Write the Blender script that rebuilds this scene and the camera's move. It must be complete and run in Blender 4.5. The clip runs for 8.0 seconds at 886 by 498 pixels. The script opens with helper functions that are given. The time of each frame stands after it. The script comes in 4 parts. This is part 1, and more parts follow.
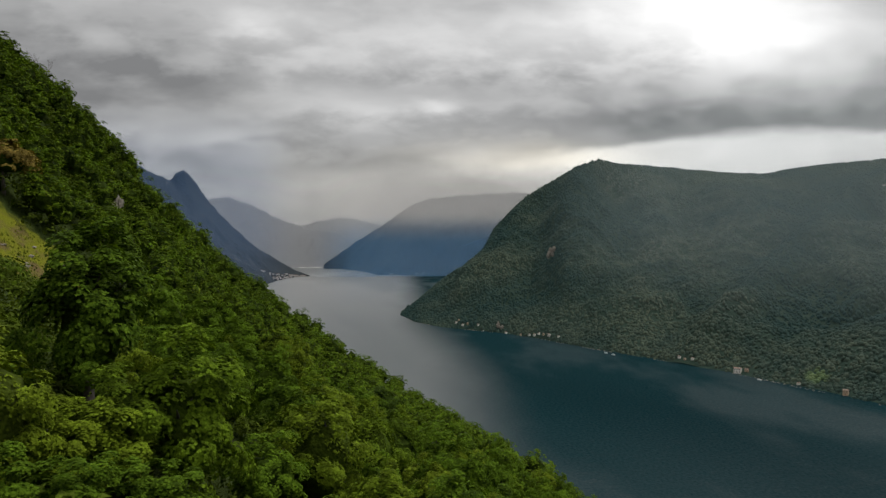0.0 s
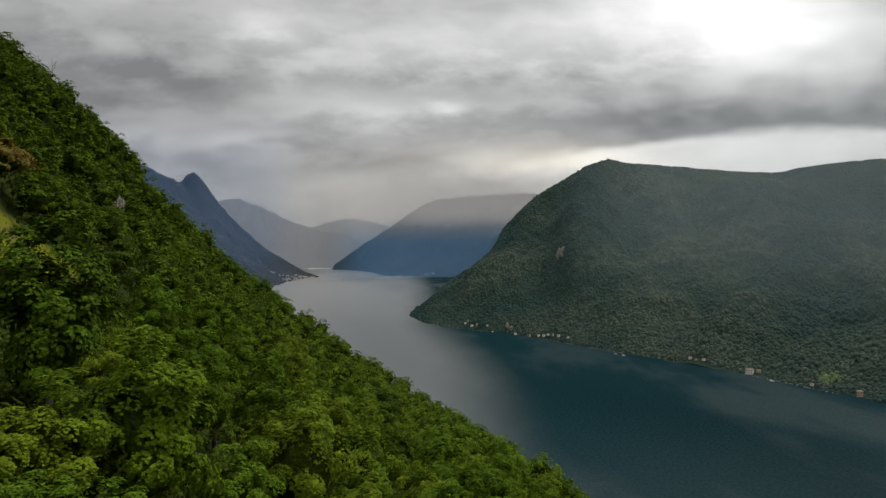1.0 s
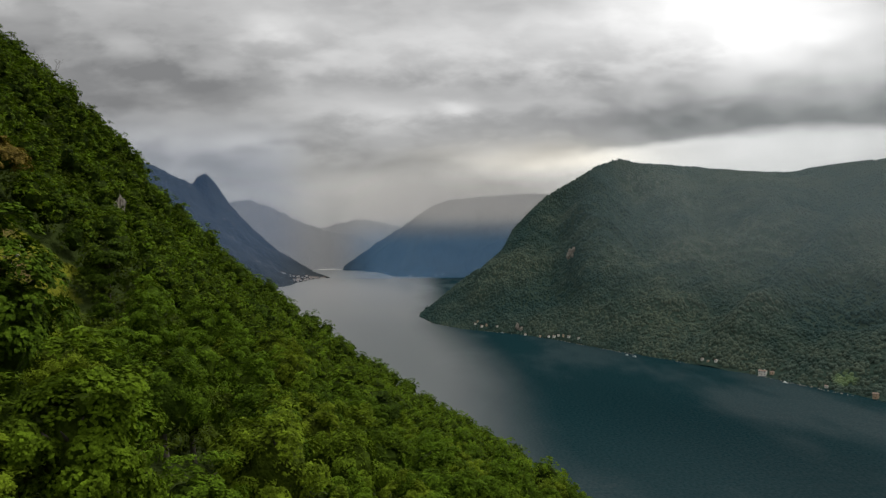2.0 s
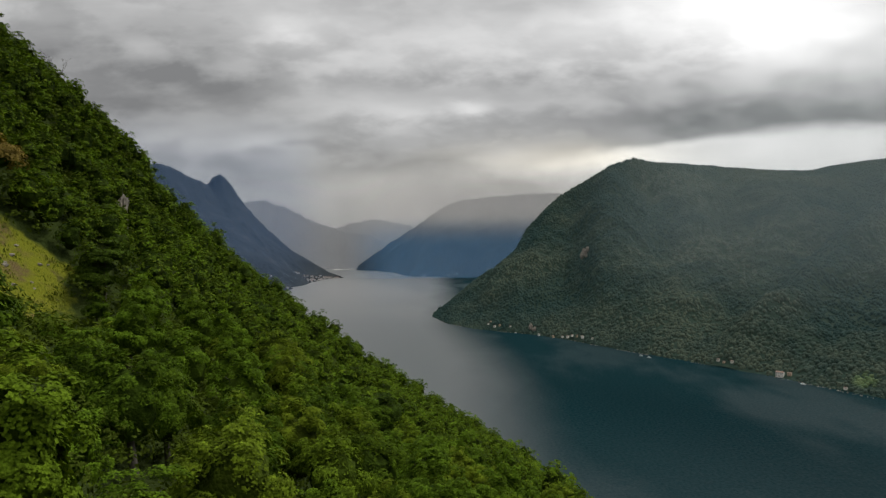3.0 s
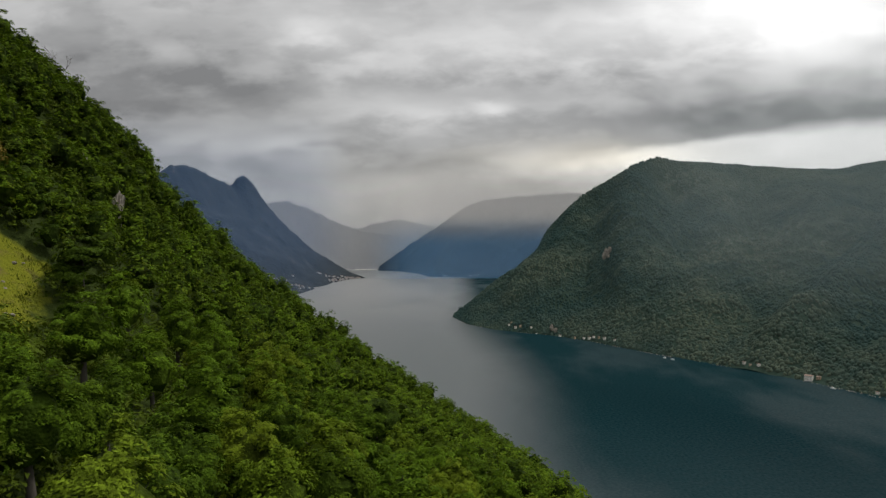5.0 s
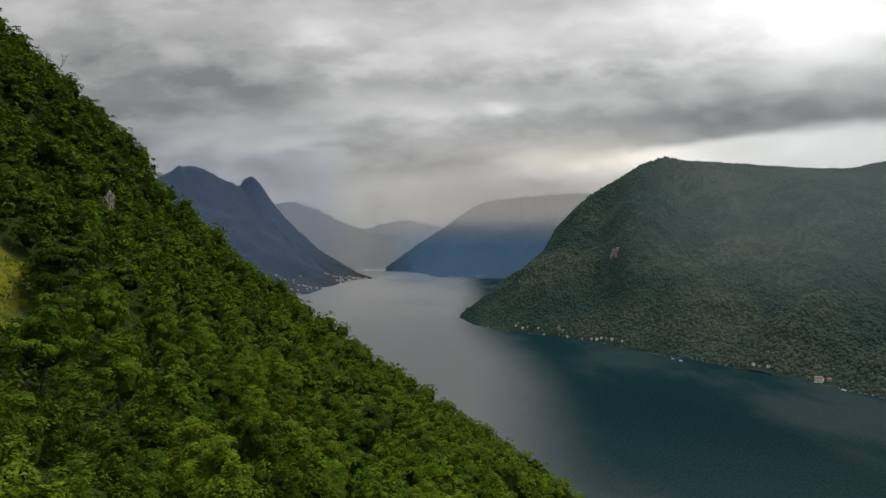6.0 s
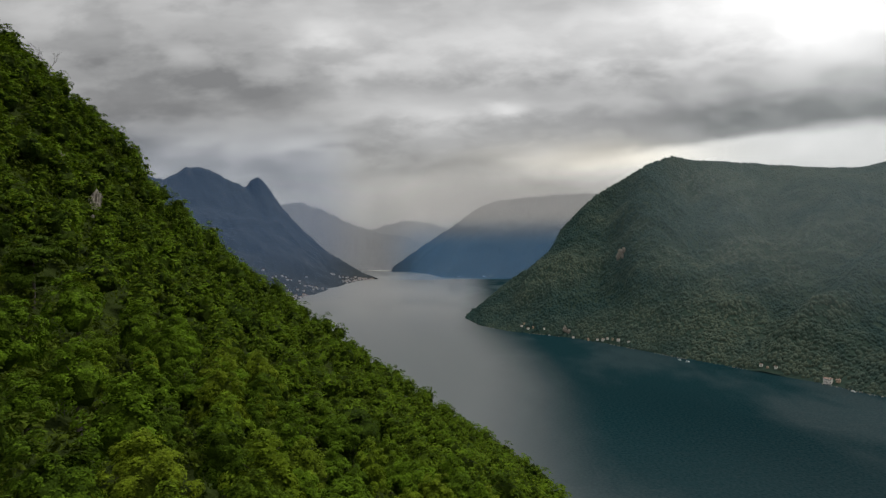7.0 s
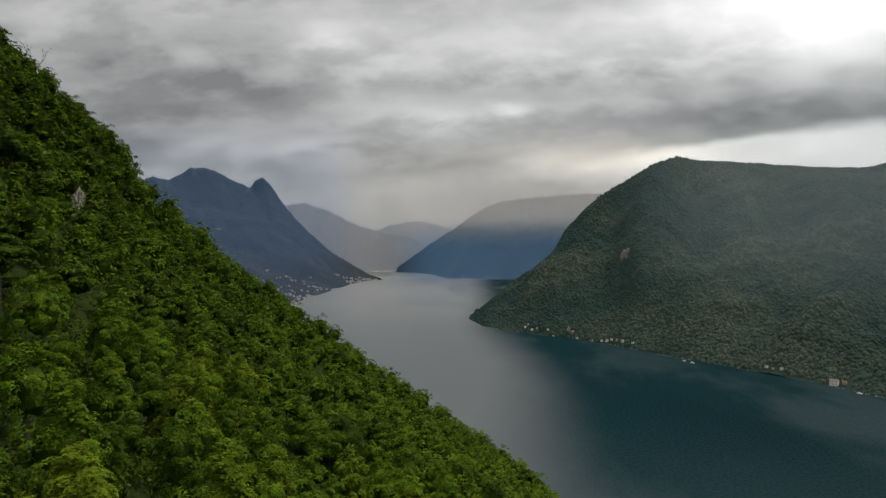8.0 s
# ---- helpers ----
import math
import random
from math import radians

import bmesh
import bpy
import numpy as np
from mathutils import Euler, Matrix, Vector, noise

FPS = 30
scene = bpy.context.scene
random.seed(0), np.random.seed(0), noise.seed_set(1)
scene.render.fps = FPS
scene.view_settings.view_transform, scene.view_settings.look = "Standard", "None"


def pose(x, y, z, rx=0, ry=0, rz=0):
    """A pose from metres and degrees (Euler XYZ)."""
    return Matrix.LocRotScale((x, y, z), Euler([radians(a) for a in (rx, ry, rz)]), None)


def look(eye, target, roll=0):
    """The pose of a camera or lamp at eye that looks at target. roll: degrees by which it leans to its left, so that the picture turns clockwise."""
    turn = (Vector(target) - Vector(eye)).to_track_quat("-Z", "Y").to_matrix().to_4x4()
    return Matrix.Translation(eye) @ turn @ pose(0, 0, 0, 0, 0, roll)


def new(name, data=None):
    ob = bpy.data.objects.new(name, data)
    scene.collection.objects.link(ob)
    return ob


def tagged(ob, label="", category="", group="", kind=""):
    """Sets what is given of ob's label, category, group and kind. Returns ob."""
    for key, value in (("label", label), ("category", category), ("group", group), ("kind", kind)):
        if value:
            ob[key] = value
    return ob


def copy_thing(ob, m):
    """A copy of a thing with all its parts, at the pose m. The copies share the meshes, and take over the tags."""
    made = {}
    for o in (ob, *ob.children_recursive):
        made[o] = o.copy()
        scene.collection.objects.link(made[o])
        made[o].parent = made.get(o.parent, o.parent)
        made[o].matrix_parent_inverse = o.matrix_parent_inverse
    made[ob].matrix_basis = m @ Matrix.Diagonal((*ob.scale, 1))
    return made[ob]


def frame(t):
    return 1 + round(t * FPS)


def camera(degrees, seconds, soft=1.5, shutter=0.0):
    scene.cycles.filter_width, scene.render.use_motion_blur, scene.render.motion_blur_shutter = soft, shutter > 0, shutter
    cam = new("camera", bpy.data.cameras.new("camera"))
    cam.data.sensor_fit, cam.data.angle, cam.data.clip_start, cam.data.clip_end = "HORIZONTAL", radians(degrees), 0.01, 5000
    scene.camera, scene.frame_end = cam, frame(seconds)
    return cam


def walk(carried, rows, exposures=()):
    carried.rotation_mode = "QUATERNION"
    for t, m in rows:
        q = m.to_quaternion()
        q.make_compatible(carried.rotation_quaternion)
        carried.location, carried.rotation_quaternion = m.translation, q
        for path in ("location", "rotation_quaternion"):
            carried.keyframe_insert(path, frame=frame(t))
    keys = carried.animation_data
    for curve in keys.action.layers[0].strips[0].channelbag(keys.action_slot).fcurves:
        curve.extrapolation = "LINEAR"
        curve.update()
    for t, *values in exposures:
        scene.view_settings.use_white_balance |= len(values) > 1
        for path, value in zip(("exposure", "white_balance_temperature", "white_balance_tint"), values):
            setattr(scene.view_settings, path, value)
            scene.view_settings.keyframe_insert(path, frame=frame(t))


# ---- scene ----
cam = camera(71.5, 8.0, soft=1.35)
PATH = [
    (0, (-1.9, 7.869, 199.678), (-1.773, 9.865, 199.641), -0.4),
    (0.5, (-1.37, 9.012, 199.541), (-1.258, 11.009, 199.504), -0.5),
    (1, (-0.697, 10.049, 199.379), (-0.6, 12.046, 199.345), -0.6),
    (1.5, (0.066, 11.078, 199.218), (0.148, 13.076, 199.186), -0.65),
    (3, (2.642, 14.643, 198.794), (2.661, 16.643, 198.763), -0.75),
    (3.5, (3.538, 15.857, 198.645), (3.536, 17.857, 198.613), -0.8),
    (4, (4.397, 17.258, 198.565), (4.377, 19.258, 198.533), -0.8),
    (4.5, (5.283, 18.782, 198.419), (5.246, 20.781, 198.389), -0.8),
    (6, (8.371, 23.667, 198.134), (8.294, 25.666, 198.107), -0.8),
    (6.5, (9.562, 25.311, 198.034), (9.474, 27.308, 198.009), -0.9),
    (7, (10.747, 26.956, 197.913), (10.649, 28.954, 197.888), -0.9),
    (7.5, (11.94, 28.658, 197.796), (11.833, 30.655, 197.772), -0.9),
    (8, (13.17, 30.447, 197.713), (13.057, 32.444, 197.69), -0.9),
]
walk(cam, [(t, look(e, g, r)) for t, e, g, r in PATH], exposures=[(0, 0.0), (8, 0.0)])

# ---- world and sun ----
SUN_AZ, SUN_EL = 62.0, 56.0          # degrees right of +Y, and up


class Nodes:
    """Small arithmetic on a node tree."""

    def __init__(self, tree):
        self.tree = tree

    def add(self, kind, **props):
        n = self.tree.nodes.new(kind)
        for k, v in props.items():
            setattr(n, k, v)
        return n

    def put(self, socket, value):
        if isinstance(value, bpy.types.NodeSocket):
            self.tree.links.new(value, socket)
        else:
            socket.default_value = value

    def m(self, op, a, b=0.0, c=0.0, clamp=False):
        n = self.add("ShaderNodeMath", operation=op, use_clamp=clamp)
        for s, v in zip(n.inputs, (a, b, c)):
            self.put(s, v)
        return n.outputs[0]

    def step(self, x, lo, hi, a=0.0, b=1.0):
        n = self.add("ShaderNodeMapRange", interpolation_type="SMOOTHSTEP")
        for s, v in zip(n.inputs, (x, lo, hi, a, b)):
            self.put(s, v)
        return n.outputs[0]

    def xyz(self, x, y, z):
        n = self.add("ShaderNodeCombineXYZ")
        for s, v in zip(n.inputs, (x, y, z)):
            self.put(s, v)
        return n.outputs[0]

    def split(self, v):
        n = self.add("ShaderNodeSeparateXYZ")
        self.put(n.inputs[0], v)
        return n.outputs

    def noise(self, v, scale, detail=4.0, rough=0.55, warp=0.0):
        n = self.add("ShaderNodeTexNoise")
        if v is not None:
            self.put(n.inputs["Vector"], v)
        for k, w in (("Scale", scale), ("Detail", detail), ("Roughness", rough), ("Distortion", warp)):
            self.put(n.inputs[k], w)
        return n.outputs["Fac"]

    def mix(self, f, a, b, blend="MIX"):
        n = self.add("ShaderNodeMix", data_type="RGBA", blend_type=blend)
        self.put(n.inputs[0], f)
        self.put(n.inputs[6], a if isinstance(a, bpy.types.NodeSocket) else (*a, 1))
        self.put(n.inputs[7], b if isinstance(b, bpy.types.NodeSocket) else (*b, 1))
        return n.outputs[2]

    def blob(self, s, q, cs, cq, rs, rq):
        """A soft oval round (cs, cq)."""
        a = self.m("POWER", self.m("ABSOLUTE", self.m("DIVIDE", self.m("SUBTRACT", s, cs), rs)), 2.0)
        b = self.m("POWER", self.m("ABSOLUTE", self.m("DIVIDE", self.m("SUBTRACT", q, cq), rq)), 2.0)
        return self.m("EXPONENT", self.m("MULTIPLY", self.m("ADD", a, b), -1.0))


def make_world():
    world = bpy.data.worlds.new("overcast_sky")
    world.use_nodes = True
    scene.world = world
    t = world.node_tree
    t.nodes.clear()
    k = Nodes(t)
    way = k.add("ShaderNodeTexCoord").outputs["Generated"]
    dx, dy, dz = k.split(way)
    up = k.m("MAXIMUM", dz, 0.0)
    far = k.m("ADD", up, 0.26)
    plane = k.xyz(k.m("DIVIDE", dx, far), k.m("DIVIDE", dy, far), 0.0)
    big = k.noise(plane, 1.5, 5.0, 0.55, 0.3)
    fine = k.noise(plane, 3.6, 8.0, 0.55, 0.2)
    front = k.step(dy, 0.25, 0.55)
    sy = k.m("MAXIMUM", dy, 0.2)
    s0, q0 = k.m("DIVIDE", dx, sy), k.m("DIVIDE", dz, sy)
    # lumps of stratus, wider than high
    flat = k.xyz(s0, k.m("MULTIPLY", q0, 2.1), k.m("MULTIPLY", dy, 0.3))
    lump = k.noise(flat, 3.4, 3.0, 0.5, 0.15)
    puff = k.noise(flat, 9.0, 6.0, 0.52, 0.12)
    wisp = k.noise(k.xyz(s0, k.m("MULTIPLY", q0, 3.4), 3.0), 7.0, 4.0, 0.5, 0.1)
    wob = k.m("MULTIPLY", k.m("SUBTRACT", puff, 0.5), 0.075)
    wob2 = k.m("MULTIPLY", k.m("SUBTRACT", lump, 0.5), 0.16)
    s = k.m("ADD", s0, wob2)
    q = k.m("ADD", q0, wob)
    # grey stratus, brighter towards the zenith
    grey_all = k.m("ADD", k.step(big, 0.3, 0.7, -0.04, 0.04), k.step(fine, 0.34, 0.68, -0.05, 0.07))
    grey_front = k.m("ADD", k.step(lump, 0.30, 0.70, -0.045, 0.06), k.m("ADD", k.step(puff, 0.38, 0.62, -0.04, 0.045), k.step(wisp, 0.30, 0.70, -0.025, 0.03)))
    base = k.m("ADD", 0.325, k.m("ADD", k.m("MULTIPLY", grey_all, k.m("SUBTRACT", 1.0, front)), k.m("MULTIPLY", grey_front, front)))
    feats = [
        (0.36, 0.483, 0.380, 0.200, 0.085), (0.42, 0.640, 0.325, 0.280, 0.085), (0.20, 0.060, 0.320, 0.300, 0.060),
        (0.16, -0.224, 0.341, 0.055, 0.032), (0.04, -0.664, 0.379, 0.110, 0.041), (0.08, -0.479, 0.326, 0.055, 0.017),
        (0.22, 0.074, 0.215, 0.029, 0.020), (0.17, -0.059, 0.210, 0.110, 0.022), (0.12, -0.261, 0.164, 0.083, 0.013),
        (0.13, -0.130, 0.070, 0.200, 0.040), (0.29, 0.180, 0.122, 0.140, 0.030), (-0.09, -0.417, 0.256, 0.202, 0.050),
        (-0.06, -0.059, 0.121, 0.128, 0.008), (-0.06, 0.308, 0.180, 0.211, 0.020), (-0.04, 0.565, 0.201, 0.202, 0.020),
        (-0.05, 0.106, 0.249, 0.239, 0.017), (0.06, -0.444, 0.179, 0.055, 0.015), (0.08, -0.316, 0.282, 0.055, 0.013),
        (-0.03, -0.582, 0.176, 0.110, 0.037), (-0.08, -0.520, 0.330, 0.240, 0.070),
    ]
    total = None
    for amp, *g in feats:
        f = k.m("MULTIPLY", k.blob(s, q, *g), amp)
        total = f if total is None else k.m("ADD", total, f)
    # the clear gap under the cloud base
    s2 = s0
    ragged = k.m("ADD", k.m("MULTIPLY", k.m("SUBTRACT", puff, 0.5), 0.035), k.m("MULTIPLY", k.m("SUBTRACT", lump, 0.5), 0.03))
    q2 = k.m("ADD", q0, ragged)
    edge = k.m("ADD", 0.114, k.m("MULTIPLY", k.m("MINIMUM", s2, 0.62), 0.110))
    over = k.m("SUBTRACT", q2, edge)
    gap = k.m("MULTIPLY", k.step(over, -0.016, 0.005, 1.0, 0.0), k.step(s2, 0.10, 0.34))
    total = k.m("ADD", total, k.m("MULTIPLY", gap, k.m("ADD", 0.47, k.m("MULTIPLY", wisp, 0.20))))
    belly = k.m("MULTIPLY", k.m("MULTIPLY", k.step(over, -0.004, 0.010), k.step(over, 0.012, 0.075, 1.0, 0.0)), k.step(s2, 0.02, 0.26))
    total = k.m("SUBTRACT", total, k.m("MULTIPLY", belly, 0.025))
    base = k.m("ADD", base, k.m("MULTIPLY", total, front))
    base = k.m("MAXIMUM", base, 0.19)
    zen = k.m("ADD", 1.0, k.m("MULTIPLY", k.m("POWER", up, 2.4), 3.2))
    base = k.m("MULTIPLY", base, zen)
    warm = k.m("MULTIPLY", k.m("ADD", k.blob(s, q, -0.03, 0.06, 0.22, 0.06), k.blob(s2, q2, 0.22, 0.13, 0.16, 0.03)), front, clamp=True)
    tint = k.mix(warm, (1.0, 0.995, 0.985), (1.06, 1.0, 0.88))
    n = k.add("ShaderNodeVectorMath", operation="SCALE")
    k.put(n.inputs[0], tint)
    k.put(n.inputs[3], base)
    sky = k.add("ShaderNodeTexSky", sky_type="NISHITA", sun_disc=False)
    sky.sun_elevation, sky.sun_rotation = radians(SUN_EL), radians(SUN_AZ)
    skyed = k.mix(1.0, k.mix(1.0, sky.outputs[0], (0.004, 0.004, 0.004), "MULTIPLY"), n.outputs[0], "ADD")
    bg = k.add("ShaderNodeBackground")
    k.put(bg.inputs[0], skyed)
    bg.inputs[1].default_value = 1.0
    out = k.add("ShaderNodeOutputWorld")
    t.links.new(bg.outputs[0], out.inputs[0])


make_world()
sun_data = bpy.data.lights.new("sun", "SUN")
sun_data.energy, sun_data.angle, sun_data.color = 2.0, radians(10), (1.0, 0.96, 0.88)
sun = new("sun", sun_data)
sa, se = radians(SUN_AZ), radians(SUN_EL)
sun.matrix_world = look((900 * math.sin(sa) * math.cos(se), 900 * math.cos(sa) * math.cos(se), 900 * math.sin(se)), (0, 0, 0))


# ---- materials ----
def material(name):
    mat = bpy.data.materials.new(name)
    mat.use_nodes = True
    t = mat.node_tree
    t.nodes.clear()
    k = Nodes(t)
    out = k.add("ShaderNodeOutputMaterial")
    return mat, k, out


def principled(k, color, rough=0.8, **extra):
    b = k.add("ShaderNodeBsdfPrincipled")
    k.put(b.inputs["Base Color"], color if isinstance(color, bpy.types.NodeSocket) else (*color, 1))
    k.put(b.inputs["Roughness"], rough)
    for name, v in extra.items():
        k.put(b.inputs[name.replace("_", " ")], v)
    return b


def bumped(k, b, height, strength, distance):
    n = k.add("ShaderNodeBump")
    k.put(n.inputs["Height"], height)
    k.put(n.inputs["Strength"], strength)
    k.put(n.inputs["Distance"], distance)
    k.tree.links.new(n.outputs[0], b.inputs["Normal"])


def leaf_material(name, dark, light, yellow, single=True, grain=4.5):
    """Leaves in sprays, toned tree by tree, spray by spray and leaf by leaf."""
    mat, k, out = material(name)
    geo = k.add("ShaderNodeNewGeometry")
    pos = geo.outputs["Position"]
    if single:
        tree_tone = k.add("ShaderNodeObjectInfo").outputs["Random"]
    else:
        tree_tone = k.step(k.noise(pos, 0.16, 1.0), 0.3, 0.7)
    leaf_tone = geo.outputs["Random Per Island"]
    cells = k.add("ShaderNodeTexVoronoi")
    k.put(cells.inputs["Vector"], pos)
    k.put(cells.inputs["Scale"], grain)
    cell = k.split(cells.outputs["Color"])[0]
    col = k.mix(tree_tone, dark, light)
    hue = k.m("FRACT", k.m("MULTIPLY", tree_tone, 7.31))
    col = k.mix(k.step(hue, 0.5, 1.0, 0.0, 0.85), col, yellow)
    col = k.mix(k.m("MULTIPLY", leaf_tone, 0.4), col, k.mix(0.5, light, yellow))
    val = k.m("ADD", 0.42, k.m("ADD", k.m("MULTIPLY", leaf_tone, 0.40), k.m("MULTIPLY", k.step(k.noise(pos, grain * 0.22, 2.0), 0.3, 0.7), 0.80)))
    hsv = k.add("ShaderNodeHueSaturation")
    k.put(hsv.inputs["Value"], val)
    k.put(hsv.inputs["Color"], col)
    col = hsv.outputs[0]
    b = principled(k, col, 0.7, Specular_IOR_Level=0.03)
    bumped(k, b, k.m("SUBTRACT", k.m("MULTIPLY", cell, 0.6), cells.outputs["Distance"]), 0.6, 0.8 / grain)
    tr = k.add("ShaderNodeBsdfTranslucent")
    k.put(tr.inputs[0], k.mix(1.0, col, (1.25, 1.25, 0.5), "MULTIPLY"))
    mx = k.add("ShaderNodeMixShader")
    mx.inputs[0].default_value = 0.18
    k.tree.links.new(b.outputs[0], mx.inputs[1])
    k.tree.links.new(tr.outputs[0], mx.inputs[2])
    k.tree.links.new(mx.outputs[0], out.inputs[0])
    return mat


GREENS = (0.026, 0.052, 0.005), (0.078, 0.142, 0.008), (0.122, 0.160, 0.010)
LEAF = leaf_material("leaf_green", *GREENS)
LEAF_NEAR = leaf_material("leaf_green_close", *GREENS, grain=9.0)
LEAF_FAR = leaf_material("leaf_green_mixed", *GREENS, single=False, grain=2.6)
LEAF_DARK = leaf_material("leaf_dark", (0.024, 0.046, 0.005), (0.046, 0.080, 0.007), (0.066, 0.084, 0.008))
# inner leaves darkened: the shade between boughs is in their colour
LEAF_SHADE = leaf_material("leaf_inner_shaded", (0.024, 0.046, 0.005), (0.042, 0.072, 0.006), (0.050, 0.068, 0.006), grain=6.0)
LEAF_SHADE_FAR = leaf_material("leaf_inner_shaded_mixed", (0.018, 0.034, 0.004), (0.030, 0.052, 0.005), (0.036, 0.050, 0.005), single=False)
LEAF_COPPER = leaf_material("leaf_copper", (0.125, 0.092, 0.020), (0.175, 0.128, 0.030), (0.165, 0.140, 0.030))


def bark_material():
    mat, k, out = material("bark")
    p = k.add("ShaderNodeTexCoord").outputs["Object"]
    x, y, z = k.split(p)
    n = k.noise(k.xyz(x, y, k.m("MULTIPLY", z, 0.25)), 9.0, 5.0)
    b = principled(k, k.mix(n, (0.030, 0.025, 0.020), (0.115, 0.10, 0.08)), 0.9)
    bumped(k, b, n, 0.6, 0.03)
    k.tree.links.new(b.outputs[0], out.inputs[0])
    return mat


BARK = bark_material()


def ground_material():
    """Meadow grass with bare earth, and leaf litter under the trees."""
    mat, k, out = material("hillside_ground")
    p = k.add("ShaderNodeNewGeometry").outputs["Position"]
    a = k.noise(p, 0.35, 4.0, 0.6)
    b2 = k.noise(p, 3.5, 5.0, 0.65)
    c = k.noise(p, 0.09, 2.0)
    grass = k.mix(b2, (0.100, 0.125, 0.010), (0.215, 0.215, 0.020))
    earth = k.mix(b2, (0.085, 0.060, 0.026), (0.170, 0.125, 0.060))
    col = k.mix(k.step(k.m("ADD", a, k.m("MULTIPLY", c, 0.4)), 0.70, 0.96), grass, earth)
    x, y, z = k.split(p)
    across = k.m("ADD", k.m("MULTIPLY", x, 0.895), k.m("MULTIPLY", y, 0.444))
    along = k.m("ADD", k.m("MULTIPLY", x, -0.444), k.m("MULTIPLY", y, 0.895))
    out_a = k.m("SUBTRACT", k.m("ABSOLUTE", k.m("ADD", across, 12.5)), 13.5)
    out_b = k.m("SUBTRACT", k.m("ABSOLUTE", k.m("SUBTRACT", along, 104.5)), 8.5)
    wood = k.step(k.m("ADD", k.m("MAXIMUM", out_a, out_b), k.m("MULTIPLY", k.m("SUBTRACT", a, 0.5), 8.0)), -1.0, 1.5)
    col = k.mix(wood, col, k.mix(b2, (0.022, 0.036, 0.008), (0.045, 0.062, 0.014)))
    b = principled(k, col, 0.95, Specular_IOR_Level=0.05)
    bumped(k, b, k.m("ADD", b2, a), 0.9, 0.4)
    k.tree.links.new(b.outputs[0], out.inputs[0])
    return mat


GROUND = ground_material()


def slope_material(name, dark, light, size, rock=None):
    """Forest that is seen from far: crowns as relief and grain."""
    mat, k, out = material(name)
    p = k.add("ShaderNodeNewGeometry").outputs["Position"]
    v = k.add("ShaderNodeTexVoronoi")
    k.put(v.inputs["Vector"], p)
    k.put(v.inputs["Scale"], 1.0 / size)
    a = k.noise(p, 0.35 / size, 4.0, 0.6)
    c = k.noise(p, 0.035 / size, 3.0, 0.6)
    col = k.mix(k.m("ADD", k.m("MULTIPLY", a, 0.55), k.m("MULTIPLY", c, 0.55)), dark, light)
    cell = k.m("MULTIPLY", k.split(v.outputs["Color"])[0], 0.5)
    col = k.mix(cell, col, k.mix(0.5, dark, light))
    if rock:
        f = k.step(k.noise(p, 0.02, 5.0, 0.65), 0.62, 0.72)
        col = k.mix(k.m("MULTIPLY", f, 0.7), col, rock)
    b = principled(k, col, 0.95, Specular_IOR_Level=0.1)
    bumped(k, b, k.m("SUBTRACT", a, v.outputs["Distance"]), 0.6, size * 0.25)
    k.tree.links.new(b.outputs[0], out.inputs[0])
    return mat


# bluish forest colours: the haze of distance is mixed into the base
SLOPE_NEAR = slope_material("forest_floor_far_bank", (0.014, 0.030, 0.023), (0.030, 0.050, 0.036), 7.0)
SLOPE_FAR = slope_material("forested_mountain_hazed", (0.014, 0.019, 0.022), (0.032, 0.039, 0.044), 14.0, (0.12, 0.115, 0.11))


def crown_far_material():
    mat, k, out = material("far_bank_crowns_hazed")
    geo = k.add("ShaderNodeNewGeometry")
    p = geo.outputs["Position"]
    r = geo.outputs["Random Per Island"]
    c = k.noise(p, 0.0035, 5.0, 0.65)
    g = k.noise(p, 0.6, 3.0, 0.6)
    # the bank's bluish haze is mixed into these greens
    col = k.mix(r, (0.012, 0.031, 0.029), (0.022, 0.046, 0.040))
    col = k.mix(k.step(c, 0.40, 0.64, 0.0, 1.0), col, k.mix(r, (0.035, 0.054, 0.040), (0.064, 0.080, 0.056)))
    # a paler clearing by the water
    dx, dy, dz = k.split(p)
    far = k.m("POWER", k.m("ADD", k.m("POWER", k.m("SUBTRACT", dx, 545.0), 2.0), k.m("POWER", k.m("SUBTRACT", dy, 790.0), 2.0)), 0.5)
    pale = k.step(k.m("ADD", far, k.m("MULTIPLY", k.m("SUBTRACT", c, 0.5), 20.0)), 9.0, 20.0, 0.40, 0.0)
    col = k.mix(pale, col, k.mix(r, (0.10, 0.16, 0.05), (0.17, 0.24, 0.08)))
    b = principled(k, col, 0.95, Specular_IOR_Level=0.1)
    bumped(k, b, g, 0.3, 0.8)
    k.tree.links.new(b.outputs[0], out.inputs[0])
    return mat


CROWN_FAR = crown_far_material()


